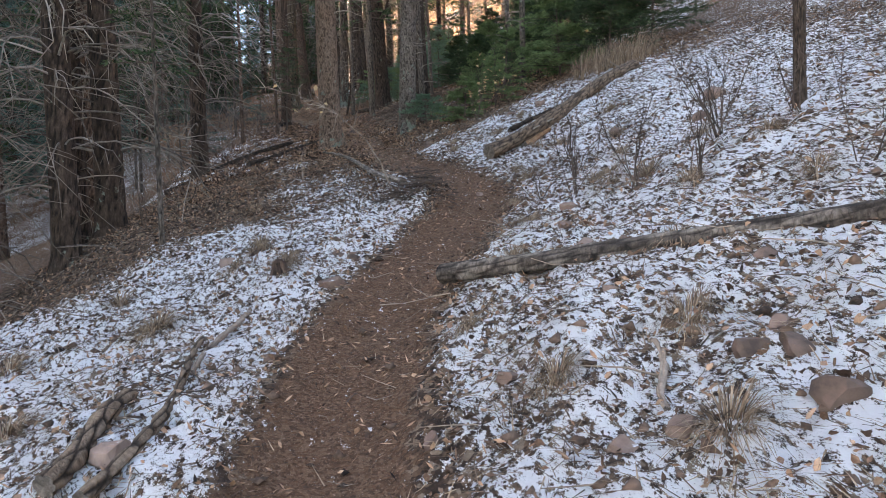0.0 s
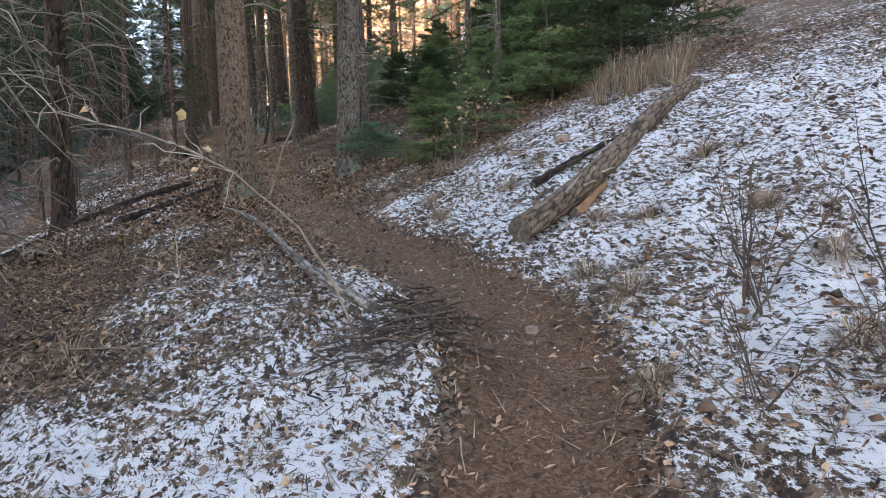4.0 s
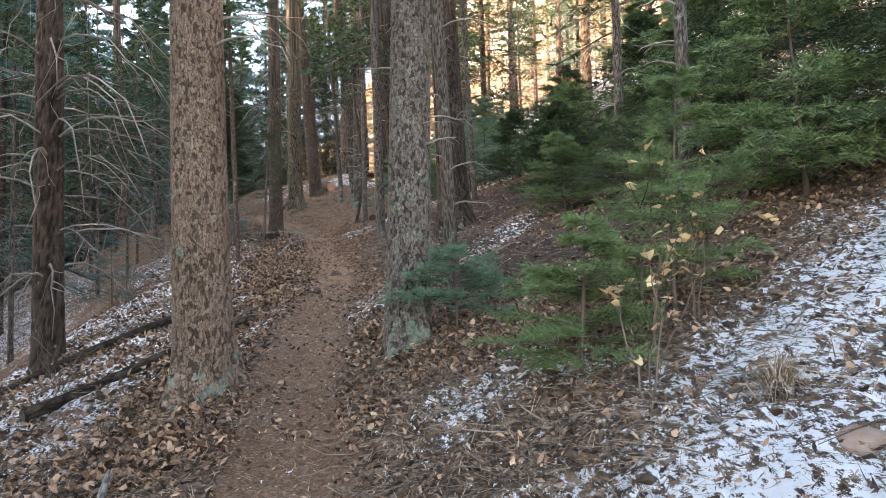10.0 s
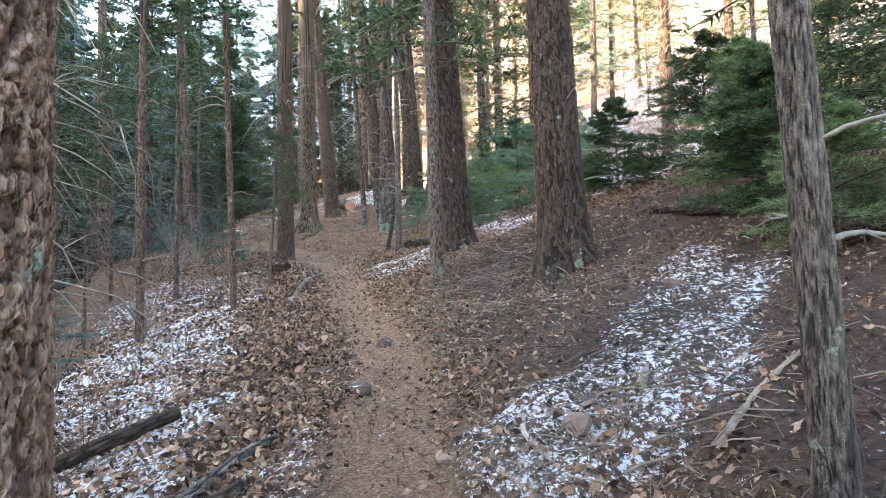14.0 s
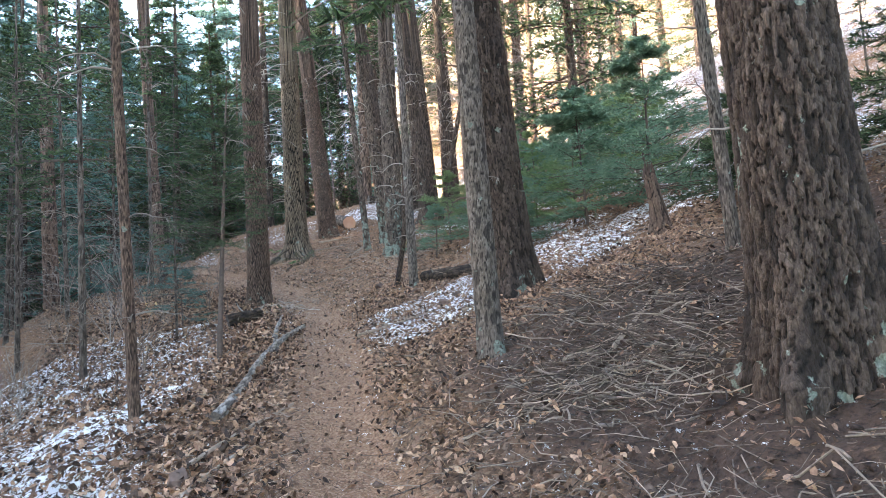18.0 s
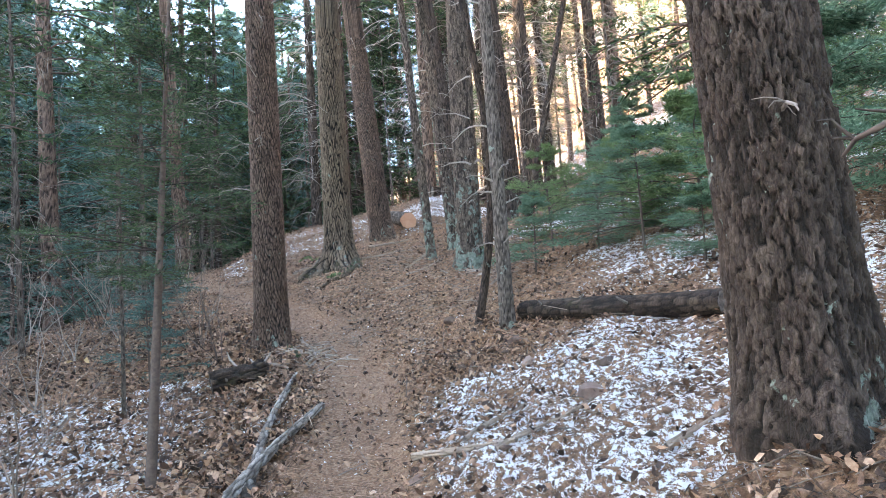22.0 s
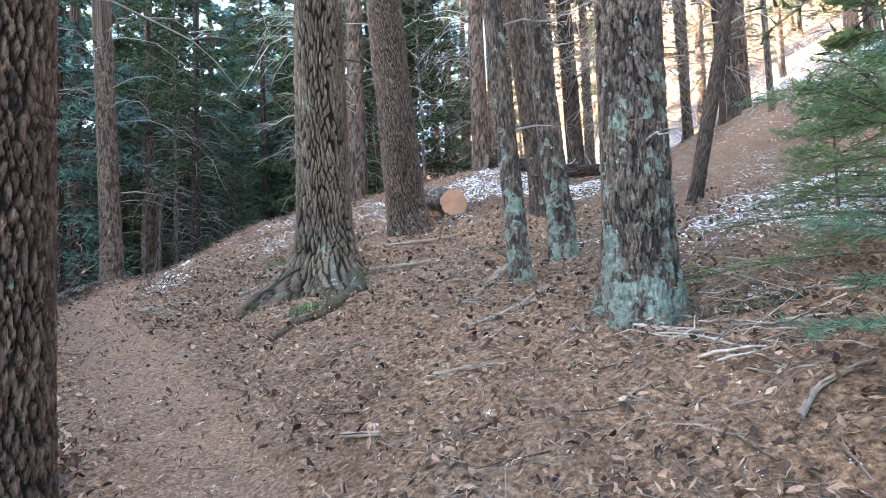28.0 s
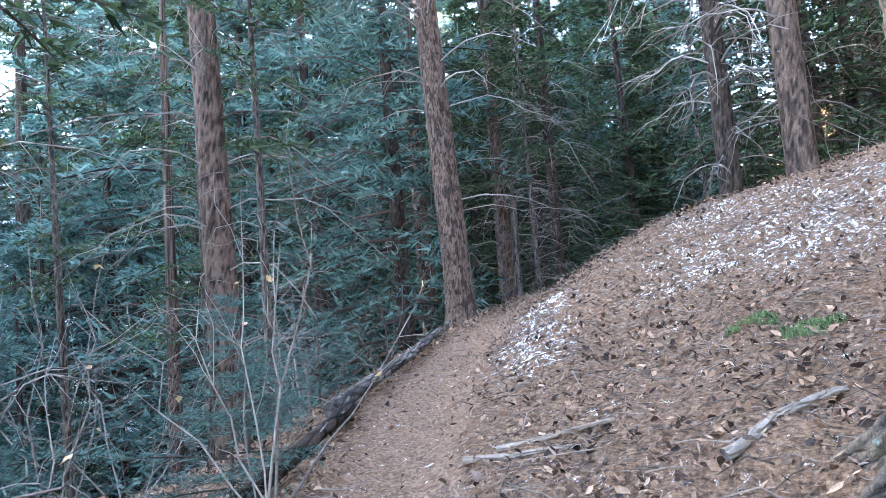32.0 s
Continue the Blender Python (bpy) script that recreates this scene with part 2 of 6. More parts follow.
def tubes(P, R, sides=5, cap=True):
    """Round bars along rows of points: P (N, K, 3), R (N, K). Gives vertices and faces."""
    P, R = np.asarray(P, float), np.asarray(R, float)
    N, K, _ = P.shape
    T = unit(np.gradient(P, axis=1)) if K > 2 else np.repeat(unit(P[:, 1:] - P[:, :1]), 2, 1)
    ref = np.where(np.abs(T[:, :1, 2:]) > 0.8, np.array([1.0, 0, 0]), np.array([0, 0, 1.0]))
    U = unit(np.cross(T, np.broadcast_to(ref, T.shape)))
    V = np.cross(T, U)
    a = np.arange(sides) * 2 * np.pi / sides
    ring = P[:, :, None] + R[:, :, None, None] * (np.cos(a)[:, None] * U[:, :, None] + np.sin(a)[:, None] * V[:, :, None])
    idx = np.arange(N * K * sides).reshape(N, K, sides)
    q = np.stack([idx[:, :-1], np.roll(idx[:, :-1], -1, 2), np.roll(idx[:, 1:], -1, 2), idx[:, 1:]], -1).reshape(-1, 4)
    faces = [q]
    if cap and sides == 3:
        faces.append(idx[:, -1].reshape(-1, 3))
    elif cap and sides == 4:
        faces.append(idx[:, -1].reshape(-1, 4))
    return ring.reshape(-1, 3), faces


class Shape:
    """Gathers pieces of one mesh."""

    def __init__(self):
        self.v, self.f, self.n, self.m = [], [], 0, []

    def add(self, verts, faces, material=0):
        verts = np.asarray(verts, float).reshape(-1, 3)
        for f in faces:
            f = np.asarray(f)
            if len(f):
                self.f.append(f + self.n)
                self.m.append(np.full(len(f), material))
        self.v.append(verts)
        self.n += len(verts)
        return self

    def link(self, name, materials, parent=None, label="", shade=True):
        order = sorted(range(len(self.f)), key=lambda k: self.f[k].shape[1])
        return link_mesh(name, np.concatenate(self.v), [self.f[k] for k in order], materials, parent, label, shade, None, np.concatenate([self.m[k] for k in order]))


def bent(p, d, length, rng, n=5, droop=0.0, wander=0.06):
    """Rows of points of limbs: starts p (N, 3), ways d (N, 3), lengths (N)."""
    p, d, length = np.asarray(p, float), unit(d), np.asarray(length, float)
    t = np.linspace(0, 1, n)
    P = p[:, None] + d[:, None] * (length[:, None] * t)[..., None]
    P[:, :, 2] -= (np.asarray(droop) * length)[:, None] * t**2 if np.ndim(droop) else droop * length[:, None] * t**2
    w = rng.normal(0, 1, P.shape) * (wander * length[:, None] * t)[..., None]
    return P + w


# ---------------------------------------------------------------- materials
class Nodes:
    vivid, depth = 1.0, 1.0

    def __init__(self, name):
        self.m = bpy.data.materials.new(name)
        self.m.use_nodes = True
        self.t = self.m.node_tree
        self.b = self.t.nodes["Principled BSDF"]

    def put(self, socket, value):
        if isinstance(value, bpy.types.NodeSocket):
            self.t.links.new(value, socket)
        else:
            socket.default_value = (*value, 1.0) if isinstance(value, tuple) and len(value) == 3 and socket.type == "RGBA" else value

    def n(self, kind, props=None, out=0, **inputs):
        node = self.t.nodes.new("ShaderNode" + kind)
        props = props or {}
        if "operation" in props:
            node.operation, node.use_clamp = props["operation"], props.get("use_clamp", False)
        if "data_type" in props:
            node.data_type = props["data_type"]
        if "blend_type" in props:
            node.blend_type = props["blend_type"]
        if "feature" in props:
            node.feature = props["feature"]
        if "attribute_name" in props:
            node.attribute_name = props["attribute_name"]
        for k, v in inputs.items():
            key = int(k[1:]) if k[0] == "i" and k[1:].isdigit() else k.replace("_", " ")
            self.put(node.inputs[key], v)
        return node.outputs[out]

    def noise(self, where, scale, detail=4.0, rough=0.6, out=0):
        return self.n("TexNoise", None, out, Vector=where, Scale=scale, Detail=detail, Roughness=rough)

    def math(self, op, a, b=0.0, c=0.0, clamp=False):
        return self.n("Math", {"operation": op, "use_clamp": clamp}, 0, i0=a, i1=b, i2=c)

    def ramp(self, value, stops):
        node = self.t.nodes.new("ShaderNodeValToRGB")
        el = node.color_ramp.elements
        while len(el) < len(stops):
            el.new(0.5)
        for e, (at, col) in zip(el, stops):
            grey = sum(col) / 3
            e.position, e.color = at, (*(max(0.004, (grey + (c - grey) * self.vivid) * self.depth) for c in col), 1.0)
        self.put(node.inputs[0], value)
        return node.outputs[0]

    def mix(self, f, a, b, blend="MIX"):
        return self.n("Mix", {"data_type": "RGBA", "blend_type": blend}, 2, i0=f, i6=a, i7=b)

    def mixf(self, f, a, b):
        return self.n("Mix", {"data_type": "FLOAT"}, 0, i0=f, i2=a, i3=b)

    def attr(self, name):
        return self.n("Attribute", {"attribute_name": name}, 2)

    def done(self, colour, rough=0.85, bump=None, strength=0.5, distance=0.01, spec=0.3, **more):
        self.put(self.b.inputs["Base Color"], colour)
        self.put(self.b.inputs["Roughness"], rough)
        self.put(self.b.inputs["Specular IOR Level"], spec)
        if bump is not None:
            self.put(self.b.inputs["Normal"], self.n("Bump", None, 0, Strength=strength, Distance=distance, Height=bump))
        for k, v in more.items():
            self.put(self.b.inputs[k.replace("_", " ")], v)
        return self.m


def ground_material():
    g = Nodes("forest_floor")
    g.vivid, g.depth = 1.3, 0.5
    p = g.n("TexCoord", None, 3)
    trail, snow, needles = g.attr("trail"), g.attr("snow"), g.attr("needles")
    # leaf litter: cells of leaf size in many browns
    warp = g.n("MixRGB", {"blend_type": "ADD"}, 0, Fac=0.06, Color1=p, Color2=g.noise(p, 9.0, 2, 0.5, 1))
    leaf = g.n("TexVoronoi", {"feature": "F1"}, 1, Vector=warp, Scale=34.0)
    leafd = g.n("TexVoronoi", {"feature": "F1"}, 0, Vector=warp, Scale=34.0)
    pick = g.n("SeparateColor", None, 0, Color=leaf)
    litter = g.ramp(pick, [(0.0, (0.02, 0.014, 0.01)), (0.35, (0.10, 0.065, 0.045)), (0.6, (0.27, 0.185, 0.13)), (0.82, (0.46, 0.34, 0.25)), (1.0, (0.66, 0.56, 0.46))])
    broad = g.noise(p, 0.8, 5)
    litter = g.mix(g.math("MULTIPLY", broad, 0.5), litter, (0.06, 0.036, 0.024))
    # trodden soil with orange needles
    g.depth = 0.8
    fine = g.noise(p, 60.0, 5, 0.7)
    soil = g.ramp(g.noise(p, 5.0, 6, 0.65), [(0.3, (0.13, 0.08, 0.052)), (0.55, (0.215, 0.133, 0.087)), (0.75, (0.31, 0.20, 0.135))])
    soil = g.mix(g.math("MULTIPLY", fine, 0.5), soil, (0.30, 0.175, 0.10))
    crumbs = g.n("TexVoronoi", {"feature": "F1"}, 1, Vector=warp, Scale=70.0)
    soil = g.mix(0.55, soil, g.ramp(g.n("SeparateColor", None, 0, Color=crumbs), [(0.0, (0.06, 0.036, 0.025)), (0.5, (0.23, 0.14, 0.095)), (1.0, (0.46, 0.33, 0.245))]))
    g.depth = 0.85
    soil = g.mix(g.math("SUBTRACT", 0.85, g.math("MULTIPLY", needles, 2.4), clamp=True), soil, (0.42, 0.38, 0.35), "MULTIPLY")
    grit = g.noise(p, 190.0, 4, 0.7)
    soil = g.mix(g.n("MapRange", None, 0, Value=grit, i1=0.42, i2=0.30), soil, (0.022, 0.014, 0.01))
    soil = g.mix(g.n("MapRange", None, 0, Value=grit, i1=0.60, i2=0.70), soil, (0.46, 0.35, 0.27))
    straw = g.ramp(g.noise(p, 38.0, 4, 0.7), [(0.3, (0.06, 0.035, 0.022)), (0.52, (0.28, 0.175, 0.115)), (0.7, (0.52, 0.36, 0.25))])
    litter = g.mix(g.math("MULTIPLY", needles, 0.9, clamp=True), litter, straw)
    litter = g.mix(0.15, litter, (0.06, 0.036, 0.026))
    litter = g.mix(g.math("MULTIPLY", g.attr("humus"), 0.94), litter, g.mix(g.noise(p, 11.0, 5), (0.012, 0.009, 0.008), (0.12, 0.07, 0.048)))
    # near-black noise patches paint in the shade between litter pieces
    shade_gap = g.n("MapRange", None, 0, Value=g.noise(p, 26.0, 5, 0.75), i1=0.34, i2=0.50)
    litter = g.mix(g.math("MULTIPLY", g.math("SUBTRACT", 1.0, shade_gap), 0.9), litter, (0.013, 0.009, 0.007))
    rag = g.math("ADD", trail, g.math("MULTIPLY", g.math("SUBTRACT", g.noise(p, 7.0, 6, 0.8), 0.5), 2.4))
    on_trail = g.n("MapRange", None, 0, Value=rag, i1=0.35, i2=0.62)
    base = g.mix(on_trail, litter, soil)
    # old snow, broken up by grass and stones
    s1, s2 = g.noise(p, 2.2, 3, 0.6), g.n("TexNoise", None, 0, Vector=g.n("Mapping", None, 0, Vector=p, Scale=(1.0, 0.55, 1.0), Rotation=(0, 0, 0.5)), Scale=25.0, Detail=7.0, Roughness=0.8)
    amount = g.math("ADD", snow, g.math("ADD", g.math("MULTIPLY", g.math("SUBTRACT", s1, 0.5), 0.8), g.math("MULTIPLY", g.math("SUBTRACT", s2, 0.5), 3.6)))
    lies = g.n("MapRange", None, 0, Value=amount, i1=0.50, i2=0.54)
    snow_col = g.mix(g.math("MULTIPLY", g.noise(p, 40.0, 3), 0.3), (0.92, 0.93, 0.95), (0.78, 0.78, 0.78))
    colour = g.mix(lies, base, snow_col)
    height = g.math("ADD", g.math("MULTIPLY", leafd, -0.6), g.math("ADD", g.math("MULTIPLY", fine, 0.5), g.math("MULTIPLY", grit, 0.35)))
    height = g.math("ADD", height, g.math("MULTIPLY", amount, g.math("MULTIPLY", lies, 0.9)))
    return g.done(colour, g.mixf(lies, 0.92, 0.6), height, 0.9, 0.035, 0.25)


def bark_material(name, dark, mid, light, lichen=0.0, moss=0.0, scale=1.0, cracks=0.6, patchy=0.38, crack_shade=0.92):
    """Plates each of their own shade (attribute 'plate'), grain along the stem, lichen and moss towards the foot;
    cracks darkened as though shaded.
    """
    g = Nodes(name)
    g.vivid, g.depth = 1.12, 0.72
    p = g.n("TexCoord", None, 3)
    plate = g.attr("plate")
    grain = g.n("TexNoise", None, 0, Vector=g.n("Mapping", None, 0, Vector=p, Scale=(1, 1, 0.22)), Scale=70.0 * scale, Detail=5.0, Roughness=0.7)
    broad = g.noise(p, 3.0, 4)
    v = g.math("ADD", g.math("MULTIPLY", plate, patchy), g.math("ADD", g.math("MULTIPLY", grain, 1.0 - patchy), g.math("MULTIPLY", broad, 0.25)))
    col = g.ramp(v, [(0.3, dark), (0.58, mid), (0.88, light)])
    bend = g.n("MixRGB", {"blend_type": "ADD"}, 0, Fac=0.035, Color1=p, Color2=g.noise(p, 14.0, 3, 0.6, 1))
    crack = g.n("TexVoronoi", {"feature": "DISTANCE_TO_EDGE"}, 0, Vector=g.n("Mapping", None, 0, Vector=bend, Scale=(1, 1, 0.42)), Scale=38.0 * scale)
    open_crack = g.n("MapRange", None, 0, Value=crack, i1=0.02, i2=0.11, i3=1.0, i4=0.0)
    # crack colour: darker inner bark, with the shade of the cracks painted in
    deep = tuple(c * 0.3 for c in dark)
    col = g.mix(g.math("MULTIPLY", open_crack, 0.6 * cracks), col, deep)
    col = g.mix(g.math("MULTIPLY", g.attr("fissure_shade"), crack_shade), col, deep)
    up = g.n("SeparateXYZ", None, 2, Vector=p)
    if lichen:
        spots = g.math("ADD", g.noise(p, 9.0, 5, 0.65), g.math("MULTIPLY", g.noise(p, 2.0, 2), 0.4))
        low = g.n("MapRange", None, 0, Value=up, i1=0.0, i2=2.2, i3=0.22 * lichen - 0.04, i4=-0.10)
        near = g.n("MapRange", None, 0, Value=g.math("ADD", spots, low), i1=0.80, i2=0.84)
        g.vivid = 1.0
        col = g.mix(near, col, g.ramp(g.noise(p, 30.0), [(0.35, (0.12, 0.145, 0.115)), (0.6, (0.26, 0.295, 0.24)), (0.75, (0.40, 0.42, 0.35))]))
        g.vivid = 1.25
    if moss:
        low = g.n("MapRange", None, 0, Value=up, i1=0.05, i2=0.5, i3=0.45 * moss, i4=-0.4)
        near = g.n("MapRange", None, 0, Value=g.math("ADD", g.noise(p, 7.0, 4), low), i1=0.68, i2=0.82)
        col = g.mix(near, col, g.ramp(g.noise(p, 50.0), [(0.3, (0.016, 0.014, 0.009)), (0.7, (0.085, 0.075, 0.036))]))
    cells = g.n("TexVoronoi", {"feature": "DISTANCE_TO_EDGE"}, 0, Vector=g.n("Mapping", None, 0, Vector=p, Scale=(1, 1, 0.55)), Scale=85.0 * scale)
    relief = g.math("ADD", g.math("ADD", g.math("MULTIPLY", grain, 0.9), g.math("MULTIPLY", open_crack, -1.2 * cracks)), g.n("MapRange", None, 0, Value=cells, i1=0.0, i2=0.18, i3=0.0, i4=0.35))
    return g.done(col, 0.9, relief, 0.85, 0.009, 0.2)


def wood_material(name, a, b, scale=30.0):
    g = Nodes(name)
    p = g.n("TexCoord", None, 3)
    v = g.math("ADD", g.math("MULTIPLY", g.noise(p, scale, 5, 0.7), 0.7), g.math("MULTIPLY", g.n("NewGeometry", None, 8), 0.4))
    return g.done(g.ramp(v, [(0.3, a), (0.8, b)]), 0.85, g.noise(p, scale * 3, 3), 0.4, 0.004, 0.2)


def leaf_material(name, stops, through=0.25, rough=0.7, vivid=1.0):
    """Leaves and needles, each of its own shade, that let some light through."""
    g = Nodes(name)
    g.vivid = vivid
    p = g.n("TexCoord", None, 3)
    v = g.math("ADD", g.math("MULTIPLY", g.n("NewGeometry", None, 8), 0.68), g.math("ADD", g.math("MULTIPLY", g.noise(p, 2.5, 2), 0.3), g.math("MULTIPLY", g.math("SUBTRACT", g.noise(p, 90.0, 3), 0.5), 0.5)))
    col = g.ramp(v, stops)
    m = g.done(col, rough, None, spec=0.25)
    back = g.n("BsdfTranslucent", None, 0, Color=col)
    mixed = g.n("MixShader", None, 0, i0=through, i1=g.b.outputs[0], i2=back)
    g.put(g.t.nodes["Material Output"].inputs[0], mixed)
    return m


def rock_material():
    g = Nodes("rock")
    p = g.n("TexCoord", None, 3)
    own = g.n("ObjectInfo", None, 5)
    v = g.math("ADD", g.math("MULTIPLY", g.noise(p, 9.0, 6, 0.65), 0.7), g.math("MULTIPLY", own, 0.4))
    col = g.ramp(v, [(0.3, (0.05, 0.036, 0.029)), (0.55, (0.15, 0.10, 0.078)), (0.8, (0.26, 0.19, 0.155))])
    geo = g.n("NewGeometry", None, 1)
    up = g.n("SeparateXYZ", None, 2, Vector=geo)
    cap = g.n("MapRange", None, 0, Value=g.math("ADD", up, g.math("MULTIPLY", g.noise(p, 7.0, 4), 1.2)), i1=1.60, i2=1.68)
    col = g.mix(cap, col, (0.84, 0.86, 0.9))
    return g.done(col, 0.85, g.noise(p, 30.0, 5, 0.7), 0.6, 0.01, 0.25)


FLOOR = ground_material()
BARK_PLATE = bark_material("flaky_pine_bark", (0.022, 0.015, 0.012), (0.235, 0.165, 0.125), (0.52, 0.40, 0.315), 0.3, cracks=0.25, patchy=0.2, crack_shade=0.9)
BARK_FLAKE = bark_material("grey_flaky_bark", (0.02, 0.016, 0.014), (0.165, 0.135, 0.115), (0.42, 0.37, 0.32), 0.55, cracks=0.25, patchy=0.25, crack_shade=0.93)
BARK_DARK = bark_material("dark_fir_bark", (0.02, 0.015, 0.012), (0.078, 0.056, 0.043), (0.19, 0.142, 0.112), 0.12, cracks=0.4, patchy=0.3, crack_shade=0.96)
BARK_RED = bark_material("reddish_pine_bark", (0.026, 0.019, 0.015), (0.15, 0.10, 0.075), (0.33, 0.24, 0.185), 0.03, cracks=0.4, patchy=0.3, crack_shade=0.96)
BARK_RIDGE = bark_material("ridged_bark", (0.016, 0.012, 0.009), (0.17, 0.125, 0.088), (0.38, 0.30, 0.215), 0.16, 0.35, cracks=0.3, patchy=0.3, crack_shade=0.98)
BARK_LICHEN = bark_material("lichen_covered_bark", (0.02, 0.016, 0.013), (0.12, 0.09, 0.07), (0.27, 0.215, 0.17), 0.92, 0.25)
BARK_GREY = bark_material("grey_bark", (0.024, 0.019, 0.016), (0.145, 0.118, 0.097), (0.34, 0.295, 0.25), 0.3, cracks=0.3, patchy=0.25, crack_shade=0.95)
DEAD_WOOD = wood_material("dead_grey_wood", (0.06, 0.048, 0.04), (0.36, 0.31, 0.26))
MID_WOOD = wood_material("old_twig_wood", (0.022, 0.016, 0.012), (0.32, 0.25, 0.195))
DARK_WOOD = wood_material("dark_twig_wood", (0.016, 0.012, 0.01), (0.13, 0.095, 0.075))
STICK_WOOD = wood_material("weathered_stick", (0.03, 0.021, 0.016), (0.50, 0.41, 0.33), 24.0)
ROT_WOOD = wood_material("rotten_orange_wood", (0.04, 0.023, 0.015), (0.23, 0.125, 0.065), 22.0)
CUT_WOOD = wood_material("sawn_end_grain", (0.44, 0.235, 0.145), (0.62, 0.38, 0.25), 8.0)
NEEDLE = leaf_material("fir_needles", [(0.1, (0.007, 0.014, 0.007)), (0.5, (0.038, 0.066, 0.028)), (0.9, (0.10, 0.145, 0.06))], 0.28)
NEEDLE_BRIGHT = leaf_material("young_fir_needles", [(0.1, (0.055, 0.095, 0.038)), (0.5, (0.115, 0.175, 0.07)), (0.9, (0.22, 0.285, 0.125))], 0.4)
NEEDLE_SOFT = leaf_material("soft_sapling_needles", [(0.1, (0.05, 0.10, 0.06)), (0.5, (0.105, 0.185, 0.115)), (0.9, (0.2, 0.29, 0.19))], 0.4)
NEEDLE_BLUE = leaf_material("blue_green_needles", [(0.1, (0.016, 0.036, 0.03)), (0.5, (0.076, 0.145, 0.12)), (0.9, (0.15, 0.235, 0.195))], 0.4)
DRY_LEAF = leaf_material("fallen_leaves", [(0.15, (0.014, 0.009, 0.007)), (0.42, (0.085, 0.053, 0.037)), (0.62, (0.24, 0.155, 0.112)), (0.8, (0.38, 0.26, 0.185)), (0.95, (0.50, 0.38, 0.29))], 0.12, vivid=1.25)
OAK_LEAF = leaf_material("dry_oak_leaves", [(0.1, (0.30, 0.18, 0.08)), (0.5, (0.50, 0.34, 0.17)), (0.9, (0.62, 0.47, 0.28))], 0.3)
STRAW = leaf_material("dry_grass", [(0.15, (0.03, 0.02, 0.014)), (0.5, (0.20, 0.14, 0.095)), (0.9, (0.50, 0.39, 0.28))], 0.15, vivid=1.1)
PINE_STRAW = leaf_material("fallen_needles", [(0.15, (0.04, 0.022, 0.013)), (0.5, (0.22, 0.125, 0.075)), (0.9, (0.50, 0.33, 0.21))], 0.1, vivid=1.1)
ROCK = rock_material()
CLOD = wood_material("soil_clods", (0.012, 0.008, 0.006), (0.17, 0.11, 0.078), 40.0)

# ---------------------------------------------------------------- the ground
xs = np.unique(np.round(np.r_[-np.geomspace(6.5, 320, 70), np.arange(-6.5, 7.5, 0.05), np.geomspace(7.5, 260, 70)], 3))
ys = np.unique(np.round(np.r_[-np.geomspace(1.5, 60, 24), np.arange(-1.5, 43, 0.05), np.geomspace(43, 320, 60)], 3))
GX, GY = np.meshgrid(xs, ys)
GZ = ground(GX, GY)
cover = snow_cover(GX, GY)
off = trail_offset(GX, GY)
gi = np.arange(GX.size).reshape(GX.shape)
tread = 1 - smooth(0.2, 0.46, np.abs(off + 0.1 * (fbm(GX * 0.9, GY * 0.9, 21) - 0.5)))
tread = tread * np.where(GY > 60, 0, 1)
straw = np.clip(smooth(17, 26, GY) * 0.75 + 0.3 * smooth(9, 14, GY), 0, 1) * (0.4 + 1.0 * fbm(GX * 0.6, GY * 0.6, 31))
GZ = GZ + 0.02 * smooth(0.35, 0.6, cover + 0.8 * (fbm(GX * 5, GY * 5, 41, 2) - 0.5))
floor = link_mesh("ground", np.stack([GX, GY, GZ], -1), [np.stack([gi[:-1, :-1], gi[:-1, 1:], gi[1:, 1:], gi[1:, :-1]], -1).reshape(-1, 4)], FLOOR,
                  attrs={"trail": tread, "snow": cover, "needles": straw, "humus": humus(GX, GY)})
tagged(floor, "forest slope of brown leaf litter with broken snow and a dirt trail", "ground", kind="structure")

# ---------------------------------------------------------------- trees
def worley(u, v, period, seed):
    """Way to the nearest and second cell point and the nearest cell's own number; u wraps round after period cells."""
    i, j = np.floor(u), np.floor(v)
    f1, f2, own = np.full(u.shape, 9.0), np.full(u.shape, 9.0), np.zeros(u.shape)
    for a in (-1, 0, 1):
        for b in (-1, 0, 1):
            ci, cj = i + a, j + b
            w = np.mod(ci, period)
            d = np.hypot(ci + hash01(w, cj, seed) - u, cj + hash01(w, cj, seed + 1) - v)
            nearer = d < f1
            f2 = np.where(nearer, f1, np.minimum(f2, d))
            own = np.where(nearer, hash01(w, cj, seed + 2), own)
            f1 = np.where(nearer, d, f1)
    return f1, f2, own


def ring_noise(u, v, period, seed):
    """Smooth noise that closes round the stem."""
    i, j = np.floor(u), np.floor(v)
    a, b = u - i, v - j
    a, b = a * a * (3 - 2 * a), b * b * (3 - 2 * b)
    i0, i1 = np.mod(i, period), np.mod(i + 1, period)
    return (hash01(i0, j, seed) * (1 - a) + hash01(i1, j, seed) * a) * (1 - b) + (hash01(i0, j + 1, seed) * (1 - a) + hash01(i1, j + 1, seed) * a) * b


